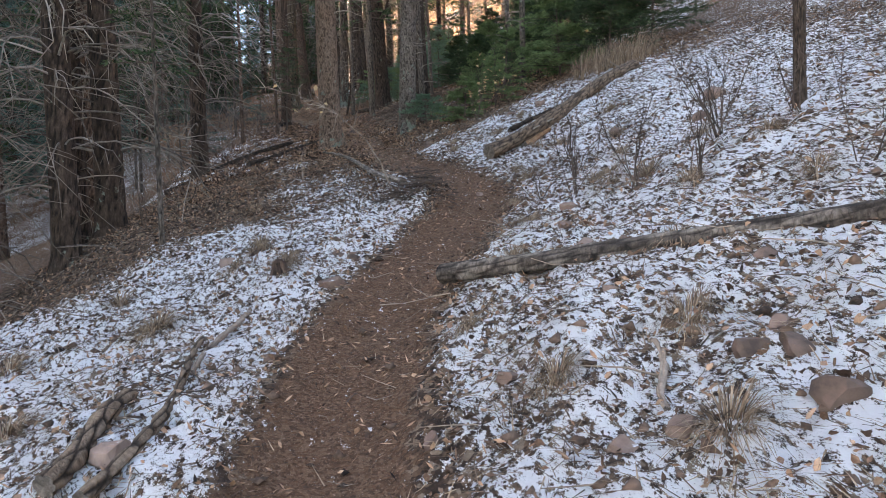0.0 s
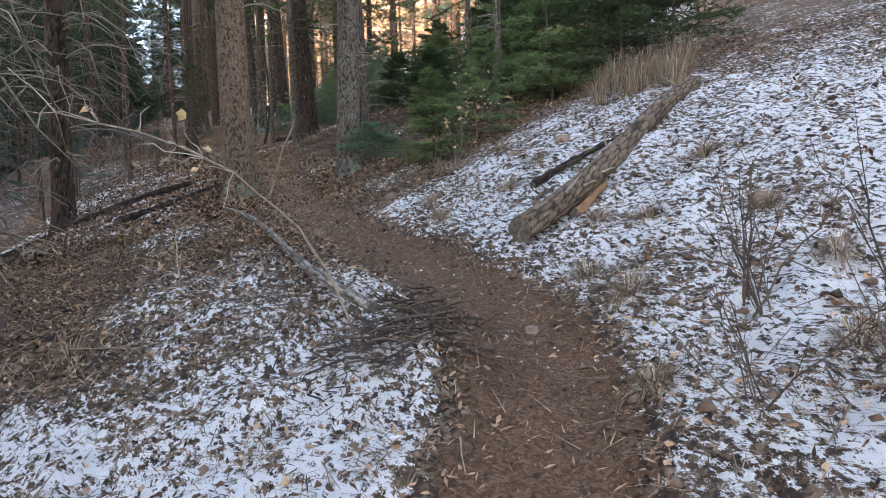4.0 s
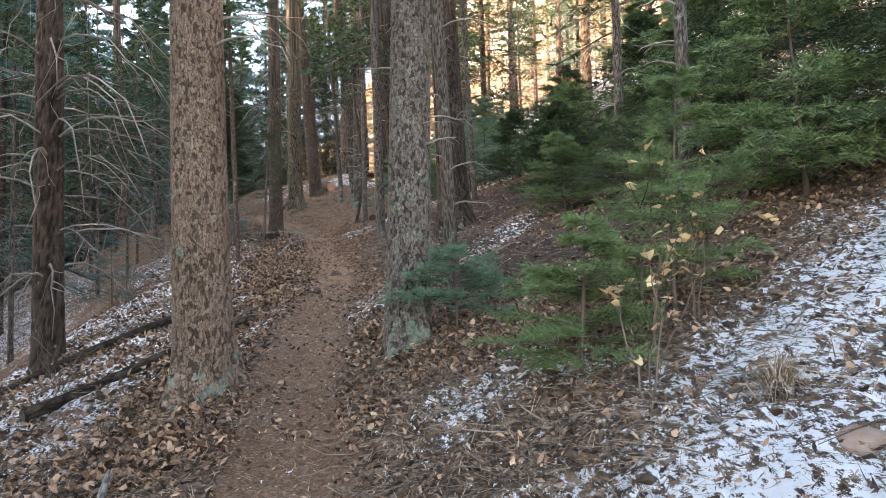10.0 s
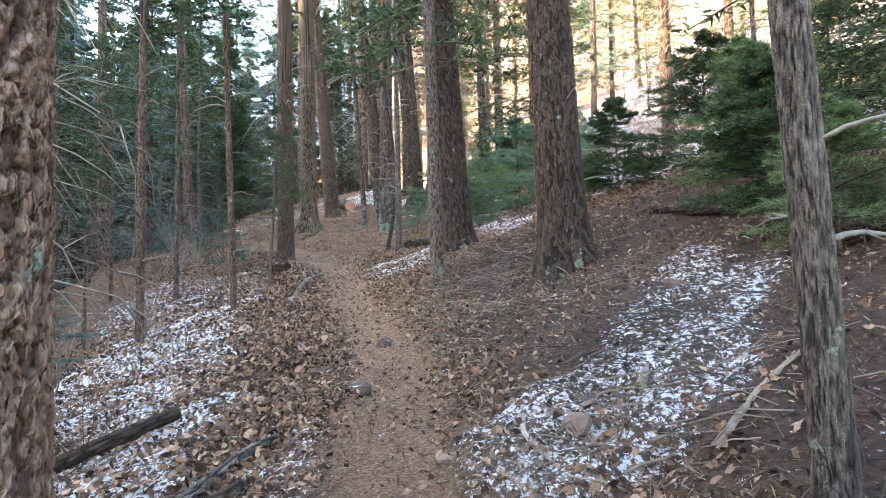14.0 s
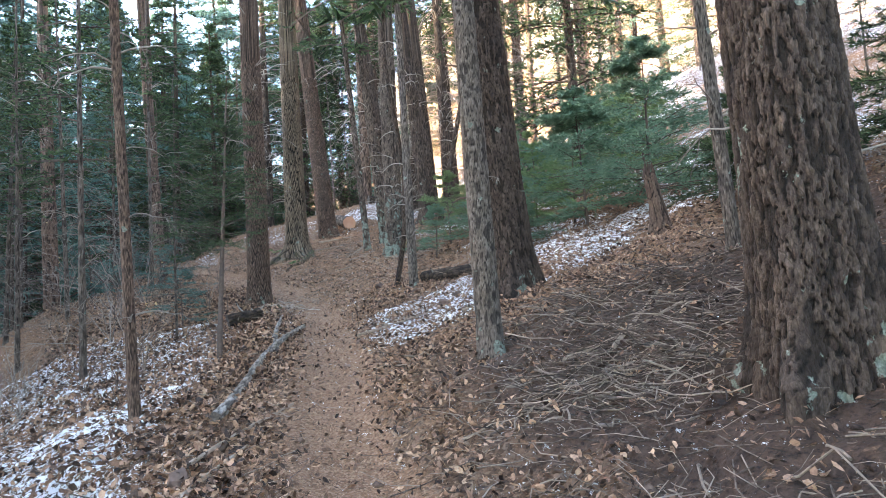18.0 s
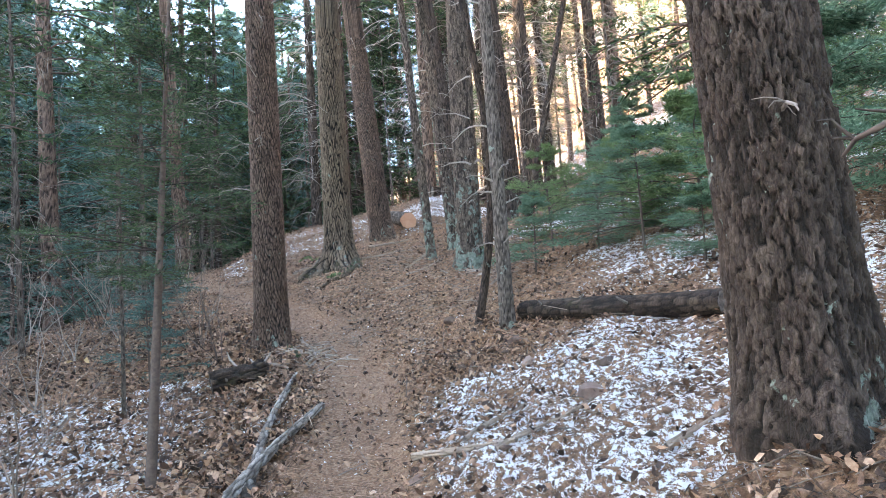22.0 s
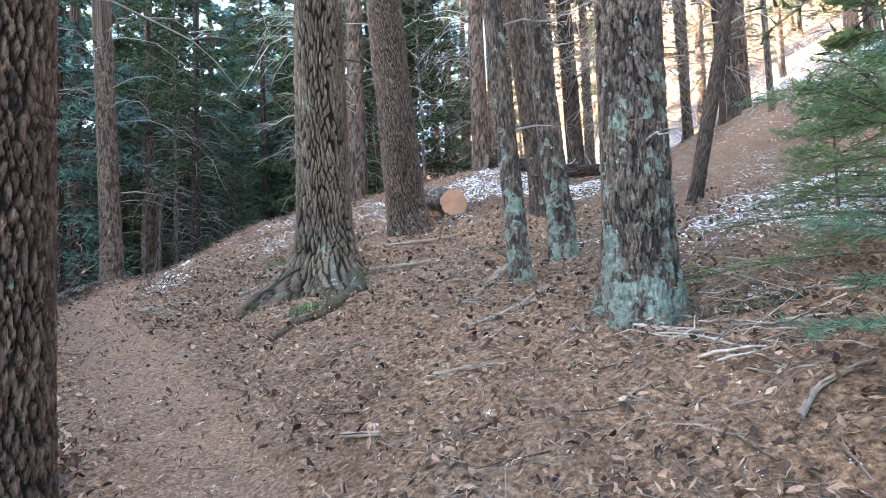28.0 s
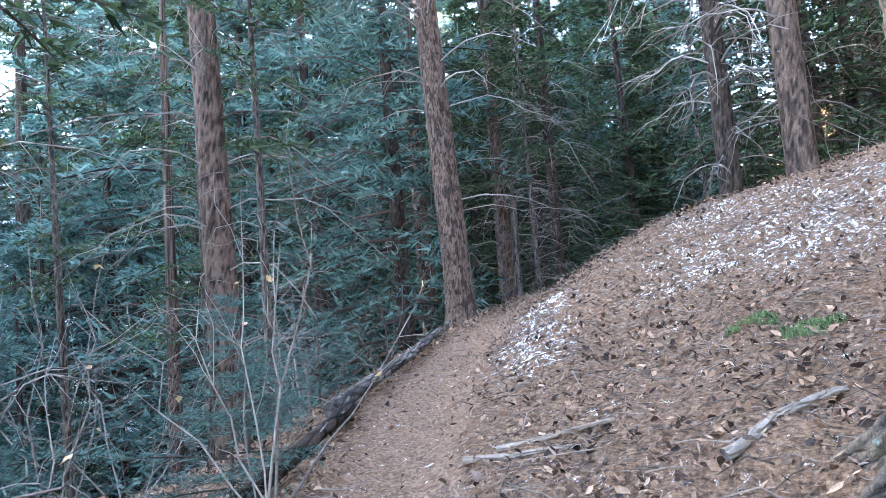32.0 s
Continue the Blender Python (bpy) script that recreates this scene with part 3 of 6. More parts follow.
def bark_trunk(name, parent, material, r, h, seed, lean=(0, 0), flare=0.5, top=0.45, cell=(0.035, 0.055), depth=0.012, seg=150, rows=240, upto=4.5, roots=5, sweep=0.0, label="", toes=(), furrow=False):
    """A tapered stem with a root flare and bark in plates or ridges, from a little under the ground."""
    rng = np.random.default_rng(seed)
    z = np.r_[-0.35, -0.15, np.linspace(-0.03, upto, rows), np.linspace(upto, h, 16)[1:]]
    a = np.linspace(0, 2 * np.pi, seg, endpoint=False)
    Z, A = np.meshgrid(z, a, indexing="ij")
    base = r * (1 - (1 - top) * np.clip(Z, 0, h) / h)
    foot = np.exp(-np.maximum(Z, 0) / (0.9 * r + 0.04))
    lobes = 0.35 + 0 * A
    for k in range(roots):
        at, wide = rng.uniform(0, 2 * np.pi), rng.uniform(0.22, 0.4)
        gap = np.abs((A - at + np.pi) % (2 * np.pi) - np.pi)
        lobes = lobes + rng.uniform(0.6, 1.3) * np.exp(-((gap / wide) ** 2))
    base = base + flare * r * foot * lobes
    for at, wide, amount, tall in toes:
        gap = np.abs((A - radians(at) + np.pi) % (2 * np.pi) - np.pi)
        base = base + amount * np.exp(-((gap / wide) ** 2)) * np.exp(-np.maximum(Z, -0.1) / tall)
    base = base * (1 + 0.07 * (vnoise(np.cos(A) * 1.3 + 7, np.sin(A) * 1.3 + Z * 0.5, seed) - 0.5))
    n = max(4, int(round(2 * np.pi * r / cell[0])))
    u, v = A / (2 * np.pi) * n, Z / cell[1]
    wob = 1.3 * (fbm(np.cos(A) * 2.2 + 5, np.sin(A) * 2.2 + Z / cell[1] * 0.7, seed + 4, 2) - 0.5)
    f1, f2, own = worley(u + wob, v + 0.5 * wob, n, seed)
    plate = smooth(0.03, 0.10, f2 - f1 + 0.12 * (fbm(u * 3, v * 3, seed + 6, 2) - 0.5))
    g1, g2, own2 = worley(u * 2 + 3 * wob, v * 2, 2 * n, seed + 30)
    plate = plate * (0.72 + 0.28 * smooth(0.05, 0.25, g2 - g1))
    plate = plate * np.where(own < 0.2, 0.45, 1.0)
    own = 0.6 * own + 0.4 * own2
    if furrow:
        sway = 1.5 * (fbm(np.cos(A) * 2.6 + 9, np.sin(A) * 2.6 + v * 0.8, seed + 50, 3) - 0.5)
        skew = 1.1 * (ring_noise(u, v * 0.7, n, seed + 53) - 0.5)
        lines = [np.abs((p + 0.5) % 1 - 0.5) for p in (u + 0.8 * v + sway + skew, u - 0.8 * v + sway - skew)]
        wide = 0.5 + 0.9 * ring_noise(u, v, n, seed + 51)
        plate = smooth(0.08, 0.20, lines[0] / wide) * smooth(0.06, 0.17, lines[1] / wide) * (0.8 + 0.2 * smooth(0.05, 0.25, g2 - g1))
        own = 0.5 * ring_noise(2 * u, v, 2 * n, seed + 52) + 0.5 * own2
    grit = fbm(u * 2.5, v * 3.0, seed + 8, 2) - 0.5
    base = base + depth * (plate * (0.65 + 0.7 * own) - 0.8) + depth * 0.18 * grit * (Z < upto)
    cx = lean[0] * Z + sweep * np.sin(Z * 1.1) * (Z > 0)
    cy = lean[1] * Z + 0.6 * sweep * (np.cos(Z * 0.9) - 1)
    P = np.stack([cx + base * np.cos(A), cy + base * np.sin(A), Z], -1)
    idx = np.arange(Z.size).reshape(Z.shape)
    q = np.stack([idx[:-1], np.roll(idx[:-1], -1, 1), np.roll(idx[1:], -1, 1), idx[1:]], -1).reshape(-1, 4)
    return link_mesh(name, P, [q], material, parent, label, True, {"plate": own, "fissure_shade": 1 - plate})


def needles_on(P0, D, L, rng, twigs=10, needles=12, nl=0.03, nw=0.004, droop=0.25, reach=0.42, start=0.12):
    """Needle blades (triangles) and twigs on branches: starts P0 (B, 3), ways D (B, 3), lengths L (B)."""
    D, B = unit(D), len(P0)
    t = start + (1 - start) * (np.arange(twigs) + rng.uniform(0.1, 0.9, (B, twigs))) / twigs
    pos = P0[:, None] + D[:, None] * (L[:, None] * t)[..., None]
    pos[..., 2] -= droop * L[:, None] * t**2
    side = unit(np.cross(D, np.array([0, 0, 1.0])))[:, None] * np.where(np.arange(twigs) % 2, 1.0, -1.0)[:, None]
    way = unit(0.75 * D[:, None] + 0.85 * side + rng.normal(0, 0.18, (B, twigs, 3)) + np.array([0, 0, -0.12]))
    tl = (reach * L[:, None] * (1.05 - 0.8 * t) + 0.03) * rng.uniform(0.7, 1.2, (B, twigs))
    u = (np.arange(needles) + rng.uniform(0, 1, (B, twigs, needles))) / needles
    p = pos[:, :, None] + way[:, :, None] * (tl[..., None] * u)[..., None]
    a = rng.uniform(0, 2 * np.pi, u.shape)
    s1 = unit(np.cross(way, np.array([0, 0, 1.0]) + 0 * way))[:, :, None]
    s2 = np.cross(way[:, :, None], s1)
    out = np.cos(a)[..., None] * s1 + 0.55 * np.sin(a)[..., None] * s2
    nd = unit(0.65 * way[:, :, None] + out + np.array([0, 0, 0.1]))
    wide = unit(np.cross(nd, rng.normal(0, 1, nd.shape)))
    ln = nl * rng.uniform(0.7, 1.25, u.shape)[..., None]
    tri = np.stack([p - wide * nw, p + wide * nw, p + nd * ln], -2).reshape(-1, 3)
    wood = np.stack([pos, pos + way * tl[..., None]], 2).reshape(-1, 2, 3)
    return tri, np.arange(len(tri)).reshape(-1, 3), wood


def limbs_round(rng, n, z0, z1, length, rise, taper=True, top=None, stem=lambda z: (0.0, 0.0)):
    """Starts, ways and lengths of n branches set round a stem between two heights."""
    z = np.sort(rng.uniform(z0, z1, n))
    a = rng.uniform(0, 2 * np.pi, n)
    L = length * rng.uniform(0.65, 1.15, n)
    if taper:
        L = L * np.clip(1.05 - ((z - z0) / ((top or z1) - z0)) ** 1.35, 0.08, 1)
    d = np.stack([np.cos(a), np.sin(a), rise + 0.25 * (z - z0) / (z1 - z0) + rng.normal(0, 0.08, n)], -1)
    p = np.stack([*(np.array([stem(v) for v in z]).T), z], -1)
    return p, d, L


def dead_limbs(parent, rng, n, z0, z1, length, r, material, droop=0.45, twigs=4, thick=0.010, name="dead_branchwork", stem=lambda z: (0.0, 0.0), sides=4):
    """Bare limbs that arch downwards, with bare twigs."""
    p, d, L = limbs_round(rng, n, z0, z1, length, 0.35, False, stem=stem)
    p = p + unit(d * (1, 1, 0)) * r * 0.8
    P = bent(p, d, L, rng, 7, droop + rng.uniform(-0.15, 0.35, n), 0.035)
    sh = Shape()
    sh.add(*tubes(P, np.linspace(1, 0.25, 7)[None] * thick * rng.uniform(0.6, 1.3, (n, 1)), sides))
    if twigs:
        k = rng.integers(2, 6, (n, twigs))
        q = np.take_along_axis(P, k[..., None].repeat(3, -1), 1).reshape(-1, 3)
        w = (unit(d)[:, None] + rng.normal(0, 0.6, (n, twigs, 3)) + np.array([0, 0, -0.5])).reshape(-1, 3)
        tl = (L[:, None] * rng.uniform(0.2, 0.5, (n, twigs))).ravel()
        Q = bent(q, w, tl, rng, 4, 0.3, 0.06)
        sh.add(*tubes(Q, np.linspace(1, 0.3, 4)[None] * thick * 0.4 * np.ones((len(Q), 1)), 3))
    return tagged(sh.link(name, material, parent), kind="stuff")


def single_limbs(parent, rng, n, z0, z1, length, r, material, droop, twigs, thick, stem):
    """The same, each limb with its twigs a part of its own."""
    p, d, L = limbs_round(rng, n, z0, z1, length, 0.35, False, stem=stem)
    p = p + unit(d * (1, 1, 0)) * r * 0.8
    P = bent(p, d, L, rng, 7, droop + rng.uniform(-0.15, 0.35, n), 0.035)
    for k in range(n):
        at = P[k, rng.integers(2, 6, twigs)]
        Q = bent(at, unit(d[k]) + rng.normal(0, 0.6, (twigs, 3)) + np.array([0, 0, -0.4]), L[k] * rng.uniform(0.2, 0.5, twigs), rng, 4, 0.3, 0.06)
        sh = Shape().add(*tubes(P[k : k + 1], np.linspace(1, 0.25, 7)[None] * thick * rng.uniform(0.7, 1.4), 6))
        sh.add(*tubes(Q, np.linspace(1, 0.3, 4)[None] * thick * 0.42 * np.ones((twigs, 1)), 4))
        sh.link("dead_branch", material, parent)


def crown(parent, rng, n, z0, z1, length, material, twigs=9, needles=9, nl=0.11, nw=0.016, droop=0.25, rise=0.05, wood=True, stem=lambda z: (0.0, 0.0), name="crown"):
    p, d, L = limbs_round(rng, n, z0, z1, length, rise, True, z1 * 1.02, stem)
    tri, f, tw = needles_on(p, d, L, rng, twigs, needles, nl, nw, droop)
    if wood:
        P = bent(p, d, L, np.random.default_rng(1), 4, droop, 0.0)
        sh = Shape().add(*tubes(P, np.linspace(1, 0.3, 4)[None] * (0.006 + 0.011 * L[:, None]), 3))
        tagged(sh.link("branchwork", DARK_WOOD, parent), kind="stuff")
    return tagged(link_mesh(name, tri, [f], material, parent, "", False), kind="stuff")


def lean_fn(lean):
    return lambda z: (lean[0] * z, lean[1] * z)


def big_tree(label, x, y, r, bark, seed, h=15.0, lean=(0, 0), limbs=10, limb_z=(1.2, 5.0), limb_len=0.9, crown_z=6.0, spread=2.2, leaves=None, name="pine_tree", limb_mat=None, droop=0.3, **shape):
    rng = np.random.default_rng(seed)
    t = thing(name, (x, y, gz(x, y) - 0.02), label, "tree", "trees along the trail")
    trunk = bark_trunk("trunk", t, bark, r, h, seed, lean, **shape)
    stem = lean_fn(lean)
    if limbs:
        single_limbs(trunk, rng, limbs, *limb_z, limb_len, r * 0.85, limb_mat or DEAD_WOOD, droop, 3, 0.009, stem)
    crown(t, rng, 20 + int(6 * max(0, 6 - crown_z)), crown_z, h, spread, leaves or NEEDLE, 9, 8, 0.17, 0.02, stem=stem)
    return t


PLATE = dict(cell=(0.023, 0.04), depth=0.014, upto=3.3)
FURROW = dict(cell=(0.05, 0.20), depth=0.03, furrow=True)
DARKB = dict(cell=(0.032, 0.10), depth=0.022)
big_tree("tall pine with flaky brown bark and pale lichen beside the trail", 0.13, 13.47, 0.205, BARK_PLATE, 11, lean=(-0.012, 0.005), limbs=5, limb_z=(2.5, 5), flare=0.45, seg=260, rows=520, **PLATE)
big_tree("pine with grey flaky bark and a small fir at its foot", 1.62, 13.47, 0.165, BARK_FLAKE, 12, lean=(0.03, 0.0), limbs=7, limb_z=(0.8, 4.5), limb_len=0.35, flare=0.5, seg=230, rows=520, **PLATE)
big_tree("broad old fir with dark furrowed bark and a wide foot", 2.82, 20.1, 0.27, BARK_DARK, 13, lean=(-0.03, 0), limbs=9, limb_z=(1.0, 4.5), limb_len=0.8, flare=0.55, roots=6, seg=190, rows=260, **DARKB)
big_tree("slender fir with scaly grey-brown bark close to a thick dark trunk", 1.56, 22.2, 0.098, BARK_GREY, 14, h=11, lean=(-0.012, 0.0), limbs=14, limb_z=(1.0, 4.5), limb_len=0.28, flare=0.35, spread=1.5, crown_z=2.9, seg=120, rows=240, cell=(0.03, 0.06), depth=0.009, limb_mat=DARK_WOOD)
big_tree("thick dark fir trunk with shaggy bark above the trail", 2.08, 24.0, 0.25, BARK_DARK, 15, lean=(-0.045, 0), limbs=6, limb_z=(1.0, 5.0), limb_len=0.35, crown_z=3.6, flare=0.45, seg=180, rows=260, **DARKB)
big_tree("pine with reddish furrowed bark at the edge of the trail", -1.52, 29.5, 0.205, BARK_RED, 16, lean=(0.0, 0.0), limbs=22, limb_z=(1.8, 5.5), limb_len=0.75, flare=0.35, seg=180, rows=280, cell=(0.036, 0.11), depth=0.02, furrow=True)
big_tree("big pine with deep ridged bark and mossy spreading roots", -1.38, 33.72, 0.255, BARK_RIDGE, 17, lean=(0.0, 0.0), limbs=18, limb_z=(2.0, 5.5), limb_len=1.3, flare=0.30, roots=5, seg=220, rows=300, limb_mat=DARK_WOOD, toes=[(-132, 0.36, 0.42, 0.24), (-22, 0.42, 0.28, 0.26), (-72, 0.42, 0.36, 0.30), (75, 0.3, 0.2, 0.14), (170, 0.3, 0.24, 0.18)], **FURROW)
big_tree("leaning reddish-brown pine with a sawn log at its foot", -0.80, 35.95, 0.25, BARK_RED, 18, lean=(-0.075, 0.0), limbs=8, limb_z=(2.5, 5.5), flare=0.35, seg=150, rows=220, cell=(0.036, 0.10), depth=0.018, furrow=True)
big_tree("stout fir covered with green-grey lichen at its foot", 0.96, 31.1, 0.185, BARK_LICHEN, 19, lean=(0.015, 0.0), limbs=6, limb_z=(0.7, 4.5), limb_len=0.4, flare=0.38, roots=6, seg=170, rows=260, **DARKB)
big_tree("dark leaning fir on the needle-covered slope", 0.95, 35.3, 0.20, BARK_DARK, 35, lean=(-0.10, 0.0), limbs=8, limb_z=(1.5, 5), flare=0.3, seg=110, rows=160, **DARKB)
big_tree("slender dark fir with lichen at its foot", 0.76, 32.7, 0.10, BARK_LICHEN, 36, h=11, lean=(-0.07, 0.0), limbs=8, limb_z=(1.2, 5), limb_len=0.6, flare=0.4, spread=1.4, seg=90, rows=170, cell=(0.03, 0.07), depth=0.010)
big_tree("dark fir on the upper slope", 2.2, 36.6, 0.19, BARK_DARK, 37, lean=(-0.05, 0.0), limbs=8, limb_z=(1.5, 5), flare=0.3, seg=80, rows=110, **DARKB)
big_tree("dark fir with a curved foot on the upper slope", 1.9, 34.7, 0.17, BARK_DARK, 38, lean=(-0.06, 0.0), limbs=8, limb_z=(1.5, 5), flare=0.6, seg=80, rows=110, **DARKB)
slim = dict(limbs=12, limb_len=0.5, crown_z=4.5, spread=1.0, h=9.0, flare=0.3, seg=80, rows=150, depth=0.007, cell=(0.018, 0.032))
big_tree("slim grey sapling trunk with knotty bark", 2.12, 14.62, 0.066, BARK_GREY, 21, lean=(-0.035, 0.0), limb_z=(0.6, 3.5), **slim)
big_tree("slim grey trunk on the slope", 4.55, 16.65, 0.06, BARK_GREY, 22, limb_z=(1.0, 3.5), **slim)
big_tree("slim pale grey trunk among young firs", 4.2, 14.15, 0.062, BARK_GREY, 23, limb_z=(1.0, 3.5), **slim)
big_tree("slim lichen-spotted trunk beside the lichened fir", 0.38, 32.05, 0.075, BARK_LICHEN, 24, lean=(-0.06, 0.0), limb_z=(0.8, 4), **slim)
big_tree("slim straight grey-brown trunk at the end of a rotten log", 1.2, 27.85, 0.072, BARK_GREY, 25, lean=(0.0, 0.0), limb_z=(0.8, 4), **slim)
big_tree("thin crooked dark trunk beside a straight one", 0.93, 28.2, 0.042, BARK_DARK, 26, lean=(0.04, 0.0), limb_z=(1.2, 4), sweep=0.16, **slim)
big_tree("thin brown trunk on the slope below the trail", -2.5, 22.2, 0.055, BARK_RED, 27, limb_z=(0.8, 4), **slim)
big_tree("thin brown trunk beside the trail", -1.5, 23.4, 0.052, BARK_RED, 28, lean=(-0.03, 0), limb_z=(0.8, 4), **slim)
big_tree("slim leaning trunk on the upper slope", 3.5, 22.1, 0.055, BARK_GREY, 29, lean=(-0.04, 0), limb_z=(1.0, 4), **slim)
big_tree("slim trunk leaning over on the snowy slope", 2.15, 33.9, 0.07, BARK_DARK, 30, lean=(0.24, 0.0), limb_z=(1.5, 4), **slim)
big_tree("slim trunk on the open snowy slope", 3.8, 5.0, 0.05, BARK_DARK, 31, lean=(-0.02, 0.0), limb_z=(0.8, 4), **slim)
big_tree("reddish pine with bare drooping limbs at the edge of the gully", -6.3, 38.85, 0.185, BARK_RED, 32, lean=(-0.045, 0.0), limbs=26, limb_z=(1.5, 6), limb_len=1.7, droop=0.6, flare=0.4, seg=110, rows=160, cell=(0.036, 0.10), depth=0.014)

# ---------------------------------------------------------------- the wood around
def proto_trunk(parent, r, h, bark, seed, top=0.15):
    return bark_trunk("trunk", parent, bark, r, h, seed, flare=0.35, top=top, seg=44, rows=110, upto=6.0, cell=(0.045, 0.10), depth=0.014)


def proto_fir(seed, leaves, h=13.0, z0=0.7, n=150, spread=2.6):
    t = thing("fir_tree", (0, 0, 0), "tall green fir with branches down to the ground", "tree", "trees of the wood")
    rng = np.random.default_rng(seed)
    proto_trunk(t, 0.15, h, BARK_DARK, seed)
    dead_limbs(t, rng, 24, 0.4, 4.0, 1.1, 0.12, DEAD_WOOD, 0.5, 2, 0.008, sides=3)
    crown(t, rng, n, z0, h, spread, leaves, 12, 9, 0.20, 0.023, 0.34)
    return t


def proto_pine(seed, leaves, h=15.0, dead=50, r=0.16, bark=BARK_RED, z0=5.0, length=1.5, droop=0.55, thick=0.010):
    t = thing("pine_tree", (0, 0, 0), "tall pine with bare drooping lower branches", "tree", "trees of the wood")
    rng = np.random.default_rng(seed)
    proto_trunk(t, r, h, bark, seed, 0.3)
    dead_limbs(t, rng, dead, 0.8, 6.5, length, r * 0.8, DEAD_WOOD, droop, 4, thick, sides=3)
    crown(t, rng, 48, z0, h, 1.9, leaves, 9, 8, 0.2, 0.024, 0.3)
    return t


def proto_pole(seed, h=8.0):
    t = thing("thin_tree", (0, 0, 0), "thin bare-stemmed young tree with twiggy limbs", "tree", "trees of the wood")
    rng = np.random.default_rng(seed)
    proto_trunk(t, 0.05, h, BARK_GREY, seed, 0.2)
    dead_limbs(t, rng, 40, 0.5, 6.0, 0.8, 0.04, DEAD_WOOD, 0.25, 4, 0.006, sides=3)
    crown(t, rng, 34, 3.0, h, 0.9, NEEDLE, 7, 8, 0.10, 0.016, 0.2)
    return t


protos = [proto_fir(101, NEEDLE), proto_fir(102, NEEDLE_BLUE, 11.0, 0.5, 150, 2.5), proto_fir(103, NEEDLE_BLUE, 15.0, 1.6, 140, 2.7),
          proto_pine(104, NEEDLE), proto_pine(105, NEEDLE, 14.0, 85, 0.14, BARK_DARK, 5.5, 1.5, 0.75, 0.014), proto_pole(106), proto_pole(107, 6.5)]
FIR, BLUE, TALL, PINE, DEADY, POLE, POLE2 = range(7)
standing = []      # where trees stand already
used = set()


def plant(kind, x, y, size=1.0, turn=0.0, label="", tilt=0.0):
    m = Matrix.Translation((x, y, gz(x, y) - 0.05)) @ pose(0, 0, 0, tilt, 0, turn) @ Matrix.Scale(size, 4)
    ob = protos[kind]
    if kind in used:
        ob = copy_thing(ob, m)
    else:
        used.add(kind)
        ob.matrix_basis = m
    if label:
        tagged(ob, label)
    standing.append((x, y))
    return ob


# trees that stand out
plant(DEADY, -3.15, 9.0, 1.15, 20, "dark pine with a tangle of bare drooping grey branches")
plant(DEADY, -3.0, 10.3, 1.2, 140, "dark pine with a tangle of bare drooping grey branches")
plant(DEADY, -4.4, 8.2, 1.1, 260, "dark pine with a tangle of bare drooping grey branches")
plant(DEADY, -3.9, 11.6, 1.2, 80)
plant(POLE2, -1.7, 7.5, 0.6, 0, "thin dead sapling stem on the snowy slope")
plant(DEADY, -3.15, 18.4, 1.25, 60, "stout dark pine with bare drooping limbs below the trail")
plant(PINE, -4.6, 14.6, 1.1, 200)
plant(POLE, -3.2, 26.3, 0.95, 10, "thin tree with bare limbs on the slope below the trail")
plant(POLE2, -2.4, 27.6, 0.7, 75)
plant(POLE, -6.4, 35.6, 0.9, 100, "thin tree on the steep side below the trail")
plant(POLE, -4.3, 32.2, 0.9, 210, "thin tree with dry leaves on the steep side below the trail")
plant(BLUE, -8.2, 40.2, 1.0, 300)
plant(POLE, -7.4, 42.2, 0.9, 40, "pale broken snag among firs")
plant(POLE, -6.9, 42.6, 1.0, 90)
plant(DEADY, -3.4, 42.0, 1.0, 33)
plant(PINE, -2.4, 41.4, 1.15, 210, "leaning pine with bare limbs on the crest")
plant(PINE, 0.6, 43.0, 1.1, 50)
plant(DEADY, 2.9, 39.0, 1.1, 15)
plant(PINE, 0.2, 40.6, 1.0, 220)

for x, y, kind, size in ((-3.0, 47.0, FIR, 0.9), (-3.9, 50.5, TALL, 1.0), (-2.1, 52.0, FIR, 1.0), (-4.6, 46.5, POLE, 1.1), (-1.2, 49.0, PINE, 1.0), (-5.4, 54.0, BLUE, 1.2)):
    plant(kind, x, y, size, 50 * x)

# the rest of the wood, thinned out so that no two stand too close
wood = random.Random(7)


def grow(count, x0, x1, y0, y1, kinds, least, keep=lambda x, y: True, big=1.0):
    made = tries = 0
    while made < count and tries < count * 60:
        tries += 1
        x, y = wood.uniform(x0, x1), wood.uniform(y0, y1)
        d = float(trail_offset(x, y))
        if abs(d) < 2.6 or not keep(x, d) or any((x - a) ** 2 + (y - b) ** 2 < least * least for a, b in standing):
            continue
        plant(wood.choice(kinds), x, y, big * wood.uniform(0.8, 1.25), wood.uniform(0, 360), tilt=wood.uniform(-2, 2))
        made += 1


grow(34, -34, -7, 52, 78, [TALL, FIR, BLUE], 2.0, big=1.7)
grow(20, -46, -15, 40, 74, [TALL, BLUE, TALL], 2.4, lambda x, d: d < -7, big=1.9)
grow(12, -9, -3.5, 4, 14, [DEADY, POLE, POLE2, PINE], 1.35, lambda x, d: d < -3.3)
grow(14, -7.5, -3.5, 14, 31, [POLE, POLE2, POLE, PINE], 1.5, lambda x, d: d < -3.0)
grow(16, -15, -7, 6, 32, [PINE, DEADY, POLE, TALL, POLE2], 1.8)
grow(13, -9, 3, 42, 50, [DEADY, PINE, POLE, FIR], 1.4, lambda x, d: abs(d) > 1.6)
grow(20, -14, 0, 46, 64, [FIR, TALL, PINE, FIR], 1.8, lambda x, d: abs(d) > 1.6)
grow(12, -10.5, -6, 30, 44, [POLE, POLE2, PINE, POLE], 1.4, lambda x, d: d < -2.2)
